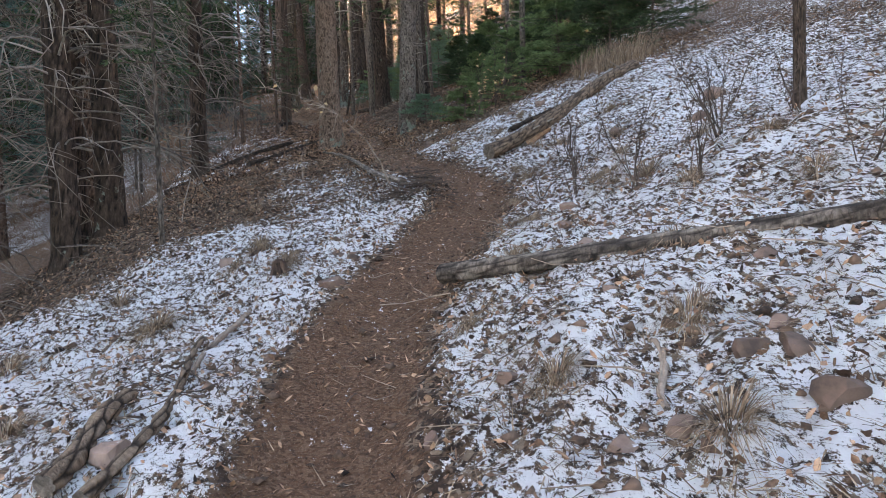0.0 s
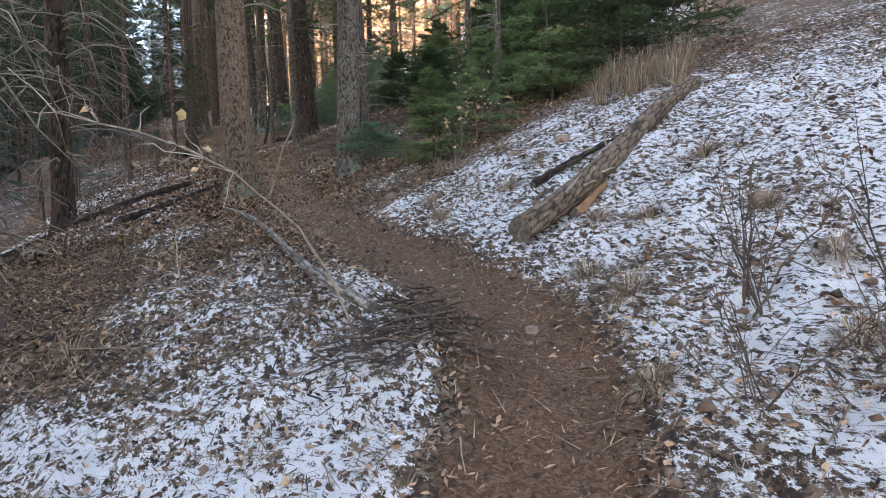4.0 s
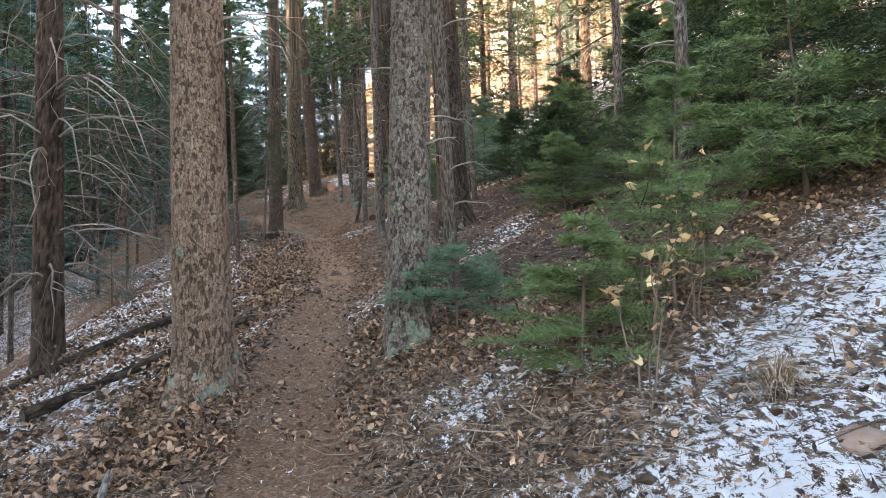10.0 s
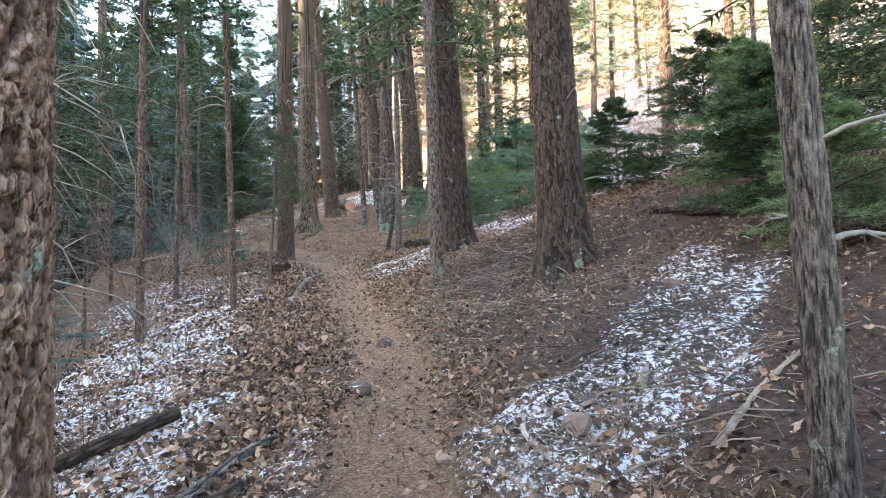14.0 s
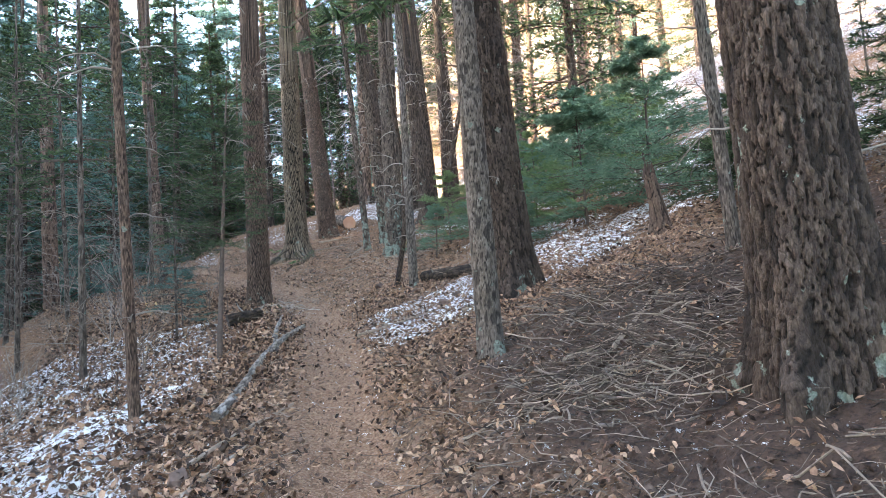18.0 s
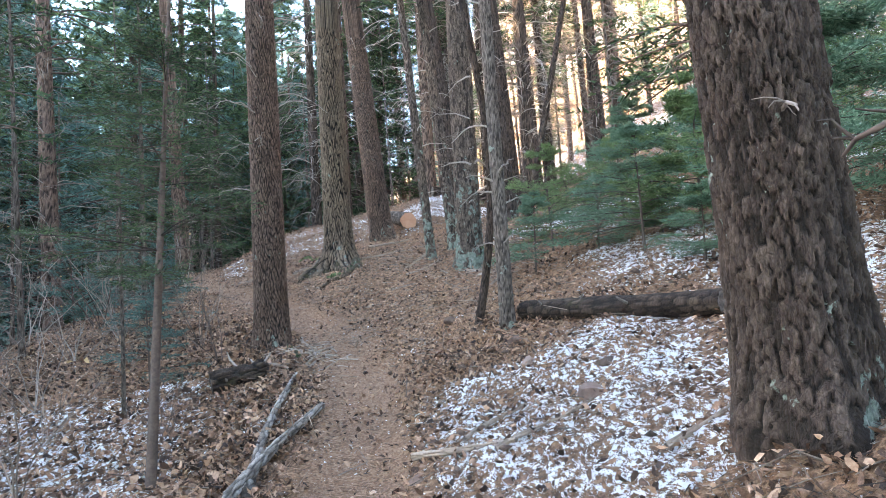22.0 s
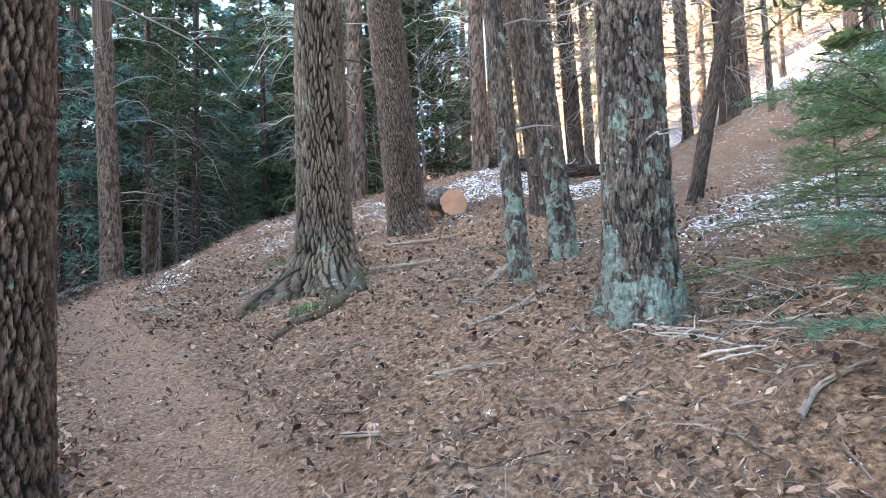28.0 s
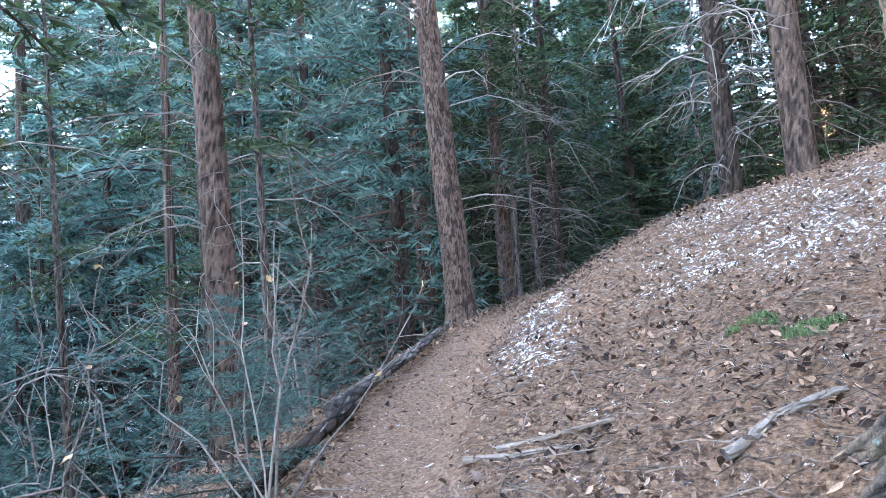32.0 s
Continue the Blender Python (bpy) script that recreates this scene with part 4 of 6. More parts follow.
grow(14, -19, -9.5, 30, 58, [PINE, TALL, POLE, POLE, DEADY], 1.9)
grow(26, -38, -15, 2, 84, [BLUE, TALL, FIR, TALL], 2.8)
grow(28, -28, -8, 40, 82, [FIR, TALL, BLUE], 2.2, big=1.2)
grow(9, -24, -6, 48, 68, [TALL, FIR], 1.5, big=1.6)
grow(9, -6, 7, 41, 50, [PINE, POLE, PINE, DEADY], 1.8, lambda x, d: abs(d) > 2.2)
grow(30, -16, 24, 50, 84, [PINE, TALL, FIR, PINE], 2.4)
grow(150, -110, -22, 0, 130, [BLUE, TALL, FIR], 3.2, big=1.25)
grow(14, 4.5, 14, 26, 50, [PINE, POLE, POLE, POLE2, FIR], 2.2, lambda x, d: d > 5.0)
grow(9, 6.5, 15, 13, 26, [POLE, POLE, POLE2, FIR], 2.4, lambda x, d: d > 5.2)
grow(22, 16, 46, 10, 75, [POLE, POLE2, POLE, FIR], 3.2)
# unseen trees behind the start, added only to close in the light
grow(8, -20, 14, -22, -5, [PINE, FIR, TALL], 3.5, lambda x, d: abs(d) > 3)

# ---------------------------------------------------------------- young firs
def young_fir(x, y, h, spread, leaves, seed, label, n=26, fine=1.0, lift=0.0, blade=0.0):
    t = thing("fir_sapling", (x, y, gz(x, y) - 0.02), label, "young fir", "young firs")
    rng = np.random.default_rng(seed)
    lean = rng.uniform(-0.06, 0.06, 2)
    K = np.linspace(0, 1, 8)
    stem = np.stack([lean[0] * h * K, lean[1] * h * K, h * K - 0.03], -1)[None]
    v, f = tubes(stem, (0.008 + 0.008 * h) * np.linspace(1, 0.2, 8)[None], 7)
    link_mesh("stem", v, f, DARK_WOOD, t)
    p, d, L = limbs_round(rng, n, 0.12 * h + lift, h * 0.98, spread, 0.12, True, h * 1.04, lambda z: (lean[0] * z, lean[1] * z))
    tri, f, tw = needles_on(p, d, L, rng, int(15 * fine), int(32 * fine), 0.05 if h < 1.6 or blade else 0.07, blade or (0.0026 if h < 1.6 else 0.006), 0.12, 0.5)
    P = bent(p, d, L, np.random.default_rng(1), 4, 0.12, 0.0)
    sh = Shape().add(*tubes(P, np.linspace(1, 0.35, 4)[None] * (0.003 + 0.004 * L[:, None]), 4))
    sh.add(*tubes(tw, np.array([[0.0022, 0.001]]) * np.ones((len(tw), 1)), 3, False))
    tagged(sh.link("branchwork", DARK_WOOD, t), kind="stuff")
    tagged(link_mesh("needle_foliage", tri, [f], leaves, t, shade=False), kind="stuff")
    return t


young_fir(2.42, 11.75, 0.85, 0.5, NEEDLE_BRIGHT, 201, "small bright green fir beside the trail", 40)
young_fir(1.98, 13.3, 0.66, 0.6, NEEDLE_SOFT, 202, "small blue-green fir at the foot of a pine", 28)
young_fir(3.05, 12.0, 1.05, 0.52, NEEDLE_BRIGHT, 204, "thin yellow-green fir among dry oak leaves", 28)
young_fir(3.45, 12.9, 1.4, 0.66, NEEDLE_BRIGHT, 205, "yellow-green young fir on the slope", 34)
young_fir(1.72, 29.65, 1.0, 0.62, NEEDLE_SOFT, 206, "small green fir beside the needle-covered path", 26)
young_fir(2.1, 30.6, 1.5, 0.95, NEEDLE_BRIGHT, 207, "young green fir on the snowy slope", 36)
young_fir(3.75, 26.7, 2.1, 1.15, NEEDLE_SOFT, 209, "blue-green young fir behind a broken stump", 46)
young_fir(4.3, 25.6, 2.4, 1.2, NEEDLE_SOFT, 210, "blue-green young fir behind a broken stump", 48)
young_fir(2.75, 28.5, 1.35, 0.9, NEEDLE_SOFT, 211, "bushy young fir on the snow", 36)
young_fir(3.45, 28.7, 1.7, 1.0, NEEDLE_BRIGHT, 212, "bushy young fir on the snow", 40)
young_fir(4.6, 29.6, 2.0, 1.1, NEEDLE_SOFT, 213, "bushy young fir on the snow", 40)
young_fir(3.3, 31.3, 1.2, 0.85, NEEDLE_BRIGHT, 214, "bushy young fir on the snow", 32)
young_fir(3.8, 32.8, 1.8, 1.0, NEEDLE_SOFT, 215, "young fir on the snowy slope", 40)
young_fir(-1.34, 25.78, 3.7, 0.85, NEEDLE, 216, "thin young fir with sparse branches at the edge of the trail", 44, 0.9, lift=0.9, blade=0.003)
for k, (x, y, h) in enumerate([(4.7, 13.2, 1.9), (5.4, 12.4, 2.2), (4.3, 15.4, 1.3), (3.9, 17.0, 1.1), (5.2, 14.7, 2.6), (5.9, 13.6, 2.9), (5.0, 15.6, 2.2), (6.3, 12.5, 2.5), (6.9, 14.4, 3.2), (5.6, 16.6, 2.3), (6.6, 16.2, 3.0), (4.2, 18.2, 1.6), (4.9, 19.6, 1.9), (5.8, 18.6, 2.6), (5.4, 21.6, 2.2), (6.4, 20.4, 2.8), (4.7, 23.4, 1.6)]):
    young_fir(x, y, h, 0.62 * h ** 0.7, NEEDLE if k % 3 else NEEDLE_BRIGHT, 230 + k, "dense dark green young fir on the slope", 76, 0.85)
for k, (x, y, h) in enumerate([(2.5, 29.6, 1.0), (3.0, 30.2, 1.3), (2.9, 27.2, 0.7), (3.9, 27.9, 1.2), (4.3, 30.9, 1.6), (4.9, 27.2, 1.9), (5.3, 28.6, 2.2), (2.6, 32.2, 0.9), (5.6, 30.6, 2.4), (3.2, 29.3, 0.6)]):
    young_fir(x, y, h, 0.7 * h ** 0.7, NEEDLE_BRIGHT if k % 2 else NEEDLE_SOFT, 280 + k, "bushy young fir among fallen leaves and snow", 36, 0.8)
for k, (x, y, h) in enumerate([(-4.6, 33.6, 0.9), (-5.6, 34.6, 1.2), (-6.6, 36.4, 1.0), (-5.9, 33.0, 1.6), (-3.6, 22.0, 1.4), (-3.2, 30.4, 1.3), (-2.6, 28.6, 1.0)]):
    young_fir(x, y, h, 0.6 * h ** 0.7, NEEDLE_BLUE, 260 + k, "small blue-green fir below the trail", 28, 0.7)


# ---------------------------------------------------------------- bare shrubs and dry oak
def bare_shrub(x, y, h, seed, label, stems=7, leaves=0, spread=0.5, mat=None, lean=(0, 0)):
    t = thing("bare_shrub", (x, y, gz(x, y) - 0.02), label, "shrub", "bare shrubs")
    rng = np.random.default_rng(seed)
    d = np.stack([rng.normal(lean[0], spread, stems), rng.normal(lean[1], spread, stems), np.ones(stems)], -1)
    L = h * rng.uniform(0.6, 1.1, stems)
    P = bent(rng.normal(0, 0.02, (stems, 3)) * (1, 1, 0), d, L, rng, 7, 0.05, 0.04)
    sh = Shape().add(*tubes(P, np.linspace(1, 0.3, 7)[None] * 0.0055 * rng.uniform(0.6, 1.2, (stems, 1)) * (0.6 + 0.5 * h), 5))
    n = 6
    k = rng.integers(2, 6, (stems, n))
    q = np.take_along_axis(P, k[..., None].repeat(3, -1), 1).reshape(-1, 3)
    w = (unit(d)[:, None] + rng.normal(0, 0.55, (stems, n, 3))).reshape(-1, 3)
    Q = bent(q, w, (L[:, None] * rng.uniform(0.12, 0.4, (stems, n))).ravel(), rng, 4, 0.0, 0.06)
    sh.add(*tubes(Q, np.linspace(1, 0.4, 4)[None] * 0.0023 * np.ones((len(Q), 1)), 3))
    tagged(sh.link("stemwork", mat or DARK_WOOD, t), kind="stuff")
    if leaves:
        at = Q[rng.integers(0, len(Q), leaves), rng.integers(1, 4, leaves)]
        v, f = leaf_blades(at, rng, 0.045, 0.028, 1.0)
        tagged(link_mesh("dry_foliage", v, f, OAK_LEAF, t, shade=False), kind="stuff")
    return t


def leaf_blades(at, rng, length, width, tumble, plain=False):
    """Small ragged leaves, each folded about a midrib; plain: narrow shreds of four corners."""
    n = len(at)
    a = rng.uniform(0, 2 * np.pi, n)
    f = np.stack([np.cos(a), np.sin(a), rng.normal(0, 0.35 * tumble, n)], -1)
    f = unit(f)
    up = unit(np.array([0, 0, 1.0]) + rng.normal(0, 0.45 * tumble, (n, 3)))
    s = unit(np.cross(f, up))
    up = np.cross(s, f)
    L, W = (length * rng.uniform(0.6, 1.3, n))[:, None], (width * rng.uniform(0.6, 1.2, n))[:, None]
    curl = rng.uniform(-0.2, 0.55, n)[:, None] * W
    i = np.arange(n)[:, None]
    if plain:
        v = np.stack([at, at + f * L * 0.45 + s * W + up * curl, at + f * L * 0.5, at + f * L * 0.45 - s * W + up * curl, at + f * L + up * curl * 0.6], 1)
        return v.reshape(-1, 3), [np.concatenate([i * 5 + [0, 4, 1], i * 5 + [0, 3, 4]], 0)]
    spots = ((0, 0, 0), (0.3, 0.8, 0.5), (0.3, -0.8, 0.5), (0.5, 0, -0.3), (0.7, 0.85, 1.0), (0.7, -0.85, 1.0), (1.0, 0, 0.7))
    v = np.stack([at + f * L * a + s * W * b + up * curl * c for a, b, c in spots], 1)
    v = v + rng.normal(0, 1, v.shape) * (0.24 * W)[:, None]
    tri = ((0, 1, 3), (0, 3, 2), (1, 4, 3), (3, 5, 2), (4, 6, 3), (3, 6, 5))
    return v.reshape(-1, 3), [np.concatenate([i * 7 + list(t) for t in tri], 0)]


shrubs = random.Random(3)
for k in range(16):
    x, y = shrubs.uniform(1.8, 4.6), shrubs.uniform(1.5, 6.5)
    bare_shrub(x, y, shrubs.uniform(0.5, 1.1), 300 + k, "thin leafless brown shrub standing in the snow", 6, 0, 0.3)
for k, (x, y) in enumerate([(-1.3, 8.3), (-1.8, 9.6), (-2.2, 8.9), (-0.9, 10.2), (-2.6, 12.4), (-1.5, 11.2), (-1.6, 15.2), (-2.3, 16.6), (-1.4, 17.8), (-2.6, 20.0), (-1.5, 20.8), (-2.1, 24.6), (-1.7, 26.8), (-2.8, 25.4), (-2.0, 29.0)]):
    bare_shrub(x, y, 0.55 + 0.25 * (k % 3), 330 + k, "dark leafless shrub on the slope below the trail", 5, 0, 0.4)
for k, (x, y) in enumerate([(-2.6, 22.8), (-3.1, 24.2), (-2.3, 25.9), (-3.4, 25.2), (-2.9, 27.2), (-3.6, 28.2), (-3.2, 29.4), (-4.1, 29.8), (-2.5, 29.8), (-4.3, 27.0), (-4.6, 28.8), (-3.9, 30.6), (-2.2, 21.2), (-3.4, 21.9)]):
    bare_shrub(x, y, 0.8 + 0.35 * (k % 3), 800 + k, "pale leafless brush on the slope below the trail", 6, 3 if k % 4 == 0 else 0, 0.45, DEAD_WOOD if k % 2 else MID_WOOD)
for k, (x, y) in enumerate([(-3.7, 31.0), (-4.1, 33.4), (-5.2, 33.0), (-4.8, 31.8), (-5.8, 35.4), (-6.4, 34.2), (-6.9, 38.0), (-6.0, 31.8), (-7.4, 36.8), (-7.9, 38.4)]):
    bare_shrub(x, y, 1.3 + 0.3 * (k % 4), 350 + k, "tall tangled bare shrub on the steep side", 7, 6 if k % 2 else 0, 0.5, DEAD_WOOD if k % 3 else None)


def leaning_sapling(label, base, fork, end, shoot, seed):
    """A bare stem that leans out over the ground, with one upright shoot and fine twigs at its end."""
    rng = np.random.default_rng(seed)
    z = gz(*base) - 0.02
    t = thing("leaning_sapling", (*base, z), label, "sapling")
    o = np.array([*base, z])
    K = np.linspace(0, 1, 14)[:, None]
    b, f, e = np.zeros(3), np.array(fork) - o, np.array(end) - o
    ctrl = 2 * f - 0.5 * (b + e)
    stem = (1 - K) ** 2 * b + 2 * K * (1 - K) * ctrl + K**2 * e + rng.normal(0, 0.006, (14, 3))
    link_mesh("stem", *tubes(stem[None], np.linspace(0.0085, 0.003, 14)[None], 7), MID_WOOD, t)
    side = f + (np.array(shoot) - o - f) * K[::2] + rng.normal(0, 0.005, (7, 3))
    link_mesh("upright_shoot", *tubes(side[None], np.linspace(0.0065, 0.003, 7)[None], 6), MID_WOOD, t)
    at = stem[rng.integers(8, 14, 22)]
    Q = bent(at, rng.normal(0, 0.8, (22, 3)) + (-0.7, 0, 0.15), rng.uniform(0.12, 0.35, 22), rng, 5, 0.1, 0.07)
    tagged(link_mesh("twig_tangle", *tubes(Q, np.linspace(0.003, 0.0012, 5)[None] * np.ones((22, 1)), 4), STICK_WOOD, t), kind="stuff")
    v, fc = leaf_blades(Q[rng.integers(0, 22, 7), 4], rng, 0.05, 0.022, 1.0)
    tagged(link_mesh("dry_leaves", v, fc, OAK_LEAF, t, shade=False), kind="stuff")


leaning_sapling("leafless sapling leaning out over the brush beside the trail", (0.70, 7.2), (0.30, 7.12, 2.13), (-0.55, 7.0, 2.5), (0.42, 6.86, 2.5), 370)
for k, (x, y) in enumerate([(2.75, 11.55), (3.05, 11.75), (2.5, 11.1)]):
    bare_shrub(x, y, 0.95, 374 + k, "young oak shoot with dry yellow leaves", 3, 26, 0.18, DARK_WOOD)
bare_shrub(-0.25, 9.0, 0.5, 378, "dry shoot with one orange leaf", 2, 3, 0.2, STICK_WOOD)


# ---------------------------------------------------------------- logs and sticks
def log(name, a, b, r, bark, seed, label, sink=0.3, cell=(0.05, 0.16), depth=0.010, taper=0.75, lift=(0, 0), knots=5, end=None, bend=0.02):
    """A lying stem between two places on the ground, with sawn or broken ends."""
    rng = np.random.default_rng(seed)
    n, seg = 90, 44
    t = np.linspace(0, 1, n)
    x, y = a[0] + (b[0] - a[0]) * t, a[1] + (b[1] - a[1]) * t
    zg = np.array([gz(p, q) for p, q in zip(x, y)])
    line = np.linspace(zg[0], zg[-1], n)
    even = np.convolve(np.pad(zg, 25, mode="edge"), np.ones(51) / 51, "valid")
    z = 0.5 * line + 0.5 * even
    z = z + max(0.0, float(np.percentile(zg - z, 70))) + r * (1 - sink) + np.linspace(*lift, n)
    x = x + bend * np.sin(t * 5 + seed) * 1.5
    P = np.stack([x, y, z], -1)
    top = thing(name, tuple(P[0]), label, "log" if r > 0.05 else "stick")
    P = P - P[0]
    T = unit(np.gradient(P, axis=0))
    U = unit(np.cross(T, np.array([0, 0, 1.0]) + 0 * T))
    V = np.cross(U, T)
    ang = np.linspace(0, 2 * np.pi, seg, endpoint=False)
    rad = r * (1 + (taper - 1) * t)
    length = np.linalg.norm(P[-1])
    A, S = np.meshgrid(ang, t * length)
    per = max(4, int(2 * np.pi * r / cell[0]))
    f1, f2, own = worley(A / (2 * np.pi) * per, S / cell[1], per, seed)
    R = rad[:, None] * (1 + 0.3 * (fbm(np.cos(A) * 1.5 + 3, np.sin(A) * 1.5 + S * 2.2, seed, 4) - 0.5)) + depth * (smooth(0.04, 0.3, f2 - f1) - 0.6)
    V3 = P[:, None] + R[..., None] * (np.cos(A)[..., None] * U[:, None] + np.sin(A)[..., None] * V[:, None])
    idx = np.arange(n * seg).reshape(n, seg)
    q = np.stack([idx[:-1], idx[1:], np.roll(idx[1:], -1, 1), np.roll(idx[:-1], -1, 1)], -1).reshape(-1, 4)
    stem = link_mesh("bark", V3, [q], bark, top, attrs={"plate": own, "fissure_shade": 1 - smooth(0.04, 0.3, f2 - f1)})
    for k, (row, sign) in enumerate(((0, -1), (n - 1, 1))):
        ring = V3[row] * 1.0
        c = ring.mean(0)
        inner = c + (ring - c) * 0.55 + T[row] * sign * r * 0.06 * rng.uniform(-1, 1, (seg, 1))
        v = np.concatenate([ring, inner, [c]])
        j = np.arange(seg)
        quad = np.stack([j, np.roll(j, -1), np.roll(j, -1) + seg, j + seg], -1)
        tri = np.stack([j + seg, np.roll(j, -1) + seg, np.full(seg, 2 * seg)], -1)
        link_mesh("log_end", v, [tri, quad], end or DEAD_WOOD, top)
    if knots:
        k = rng.integers(8, n - 8, knots)
        w = unit(U[k] * rng.normal(0, 1, (knots, 1)) + V[k] * rng.uniform(0.1, 1, (knots, 1)) + T[k] * rng.uniform(-0.4, 0.8, (knots, 1)))
        Q = bent(P[k] + w * rad[k][:, None] * 0.8, w, r * rng.uniform(0.8, 2.2, knots), rng, 4, 0.0, 0.05)
        for stub in Q:
            link_mesh("branch_stub", *tubes(stub[None], np.linspace(1, 0.5, 4)[None] * r * 0.14, 5), DEAD_WOOD, stem)
    return top


BARK_LOG = bark_material("weathered_log", (0.03, 0.024, 0.02), (0.15, 0.125, 0.105), (0.36, 0.315, 0.27), 0.0, 0.0, 0.8)
BARK_BROWN = bark_material("brown_log", (0.03, 0.02, 0.015), (0.20, 0.145, 0.105), (0.40, 0.30, 0.225), 0.0, 0.0, 0.8, cracks=0.3, patchy=0.15)
BARK_PALE = bark_material("pale_weathered_wood", (0.13, 0.105, 0.085), (0.33, 0.285, 0.24), (0.50, 0.45, 0.40), 0.0, 0.0, 0.7)
BARK_BLACK = bark_material("wet_rotten_log", (0.018, 0.013, 0.011), (0.06, 0.043, 0.033), (0.15, 0.11, 0.08), 0.0, 0.2)
log("fallen_log", (0.74, 4.38), (3.5, 1.38), 0.064, BARK_LOG, 401, "long grey fallen log across the snowy slope", 0.1, depth=0.006, taper=0.95, bend=0.003, lift=(0.0, -0.10))
log("fallen_log", (1.95, 8.03), (4.72, 9.86), 0.088, BARK_BROWN, 402, "brown fallen log pointing up the slope", 0.15, taper=0.85, knots=7)
log("broken_bark", (2.45, 8.22), (2.9, 8.55), 0.04, ROT_WOOD, 403, "orange rotten wood split from a fallen log", 0.2, taper=0.6, knots=0, bend=0.01)
log("bark_slab", (2.3, 8.66), (2.62, 8.85), 0.02, BARK_BROWN, 404, "broken slab of brown bark lying in the snow", 0.3, taper=0.7, knots=0)
log("dead_branch", (2.46, 8.98), (3.35, 9.25), 0.036, BARK_BLACK, 405, "dark mossy branch lying in the snow", 0.1, taper=0.6, knots=3)
log("fallen_pole", (0.86, 7.25), (-0.06, 12.1), 0.032, BARK_PALE, 406, "thin grey pole lying along the trail", 0.0, taper=0.45, knots=4, bend=0.05, lift=(0.02, 0.06))
log("rotten_log", (1.42, 28.02), (2.5, 25.75), 0.095, BARK_BLACK, 407, "black rotten log with moss behind slim trunks", 0.3, taper=0.9, knots=4)
log("fallen_branch", (-1.5, 14.3), (0.05, 16.25), 0.055, BARK_BLACK, 408, "dark fallen branch below the trail", 0.2, taper=0.7)
log("fallen_branch", (-0.5, 16.2), (0.12, 16.9), 0.045, BARK_LOG, 409, "short grey branch lying beside the trail", 0.2)
log("trail_edge_log", (-0.62, 22.4), (-0.45, 26.9), 0.045, BARK_PALE, 410, "grey log along the lower edge of the trail", 0.0, taper=0.6, bend=0.05)
log("trail_edge_log", (-0.55, 25.2), (-0.95, 28.1), 0.035, BARK_PALE, 411, "pale stick along the lower edge of the trail", 0.1, taper=0.6)
log("trail_edge_log", (-4.2, 32.5), (-4.84, 34.85), 0.05, BARK_BLACK, 412, "dark log along the outer edge of the trail", 0.0, taper=0.85, lift=(0.04, 0.04))
log("trail_edge_log", (-4.78, 34.6), (-5.85, 37.6), 0.05, BARK_LOG, 413, "grey log along the outer edge of the trail", 0.0, taper=0.7, lift=(0.05, 0.02))
log("sawn_log", (-0.2, 36.25), (-0.72, 37.4), 0.18, BARK_LOG, 414, "short sawn log with an orange cut end behind a pine", 0.15, end=CUT_WOOD, knots=0)
log("fallen_log", (4.2, 20.9), (4.6, 19.3), 0.05, BARK_BLACK, 415, "dark thin log on the upper slope", 0.1)
log("fallen_log", (3.9, 17.0), (4.5, 16.6), 0.045, BARK_BLACK, 416, "dark thin log on the upper slope", 0.1)
log("fallen_log", (-3.5, 15.9), (-0.85, 18.1), 0.065, BARK_BLACK, 417, "dark thin log on the slope below the trail", 0.1)
log("rotten_stump", (-1.68, 28.06), (-1.26, 28.36), 0.12, BARK_BLACK, 420, "dark mossy rotten stump lying beside a pine", 0.7, taper=0.6, knots=4, depth=0.035, bend=0.06)
log("fallen_log", (0.3, 39.2), (2.4, 39.8), 0.14, BARK_BLACK, 419, "dark uprooted log on the crest", 0.1, knots=9)
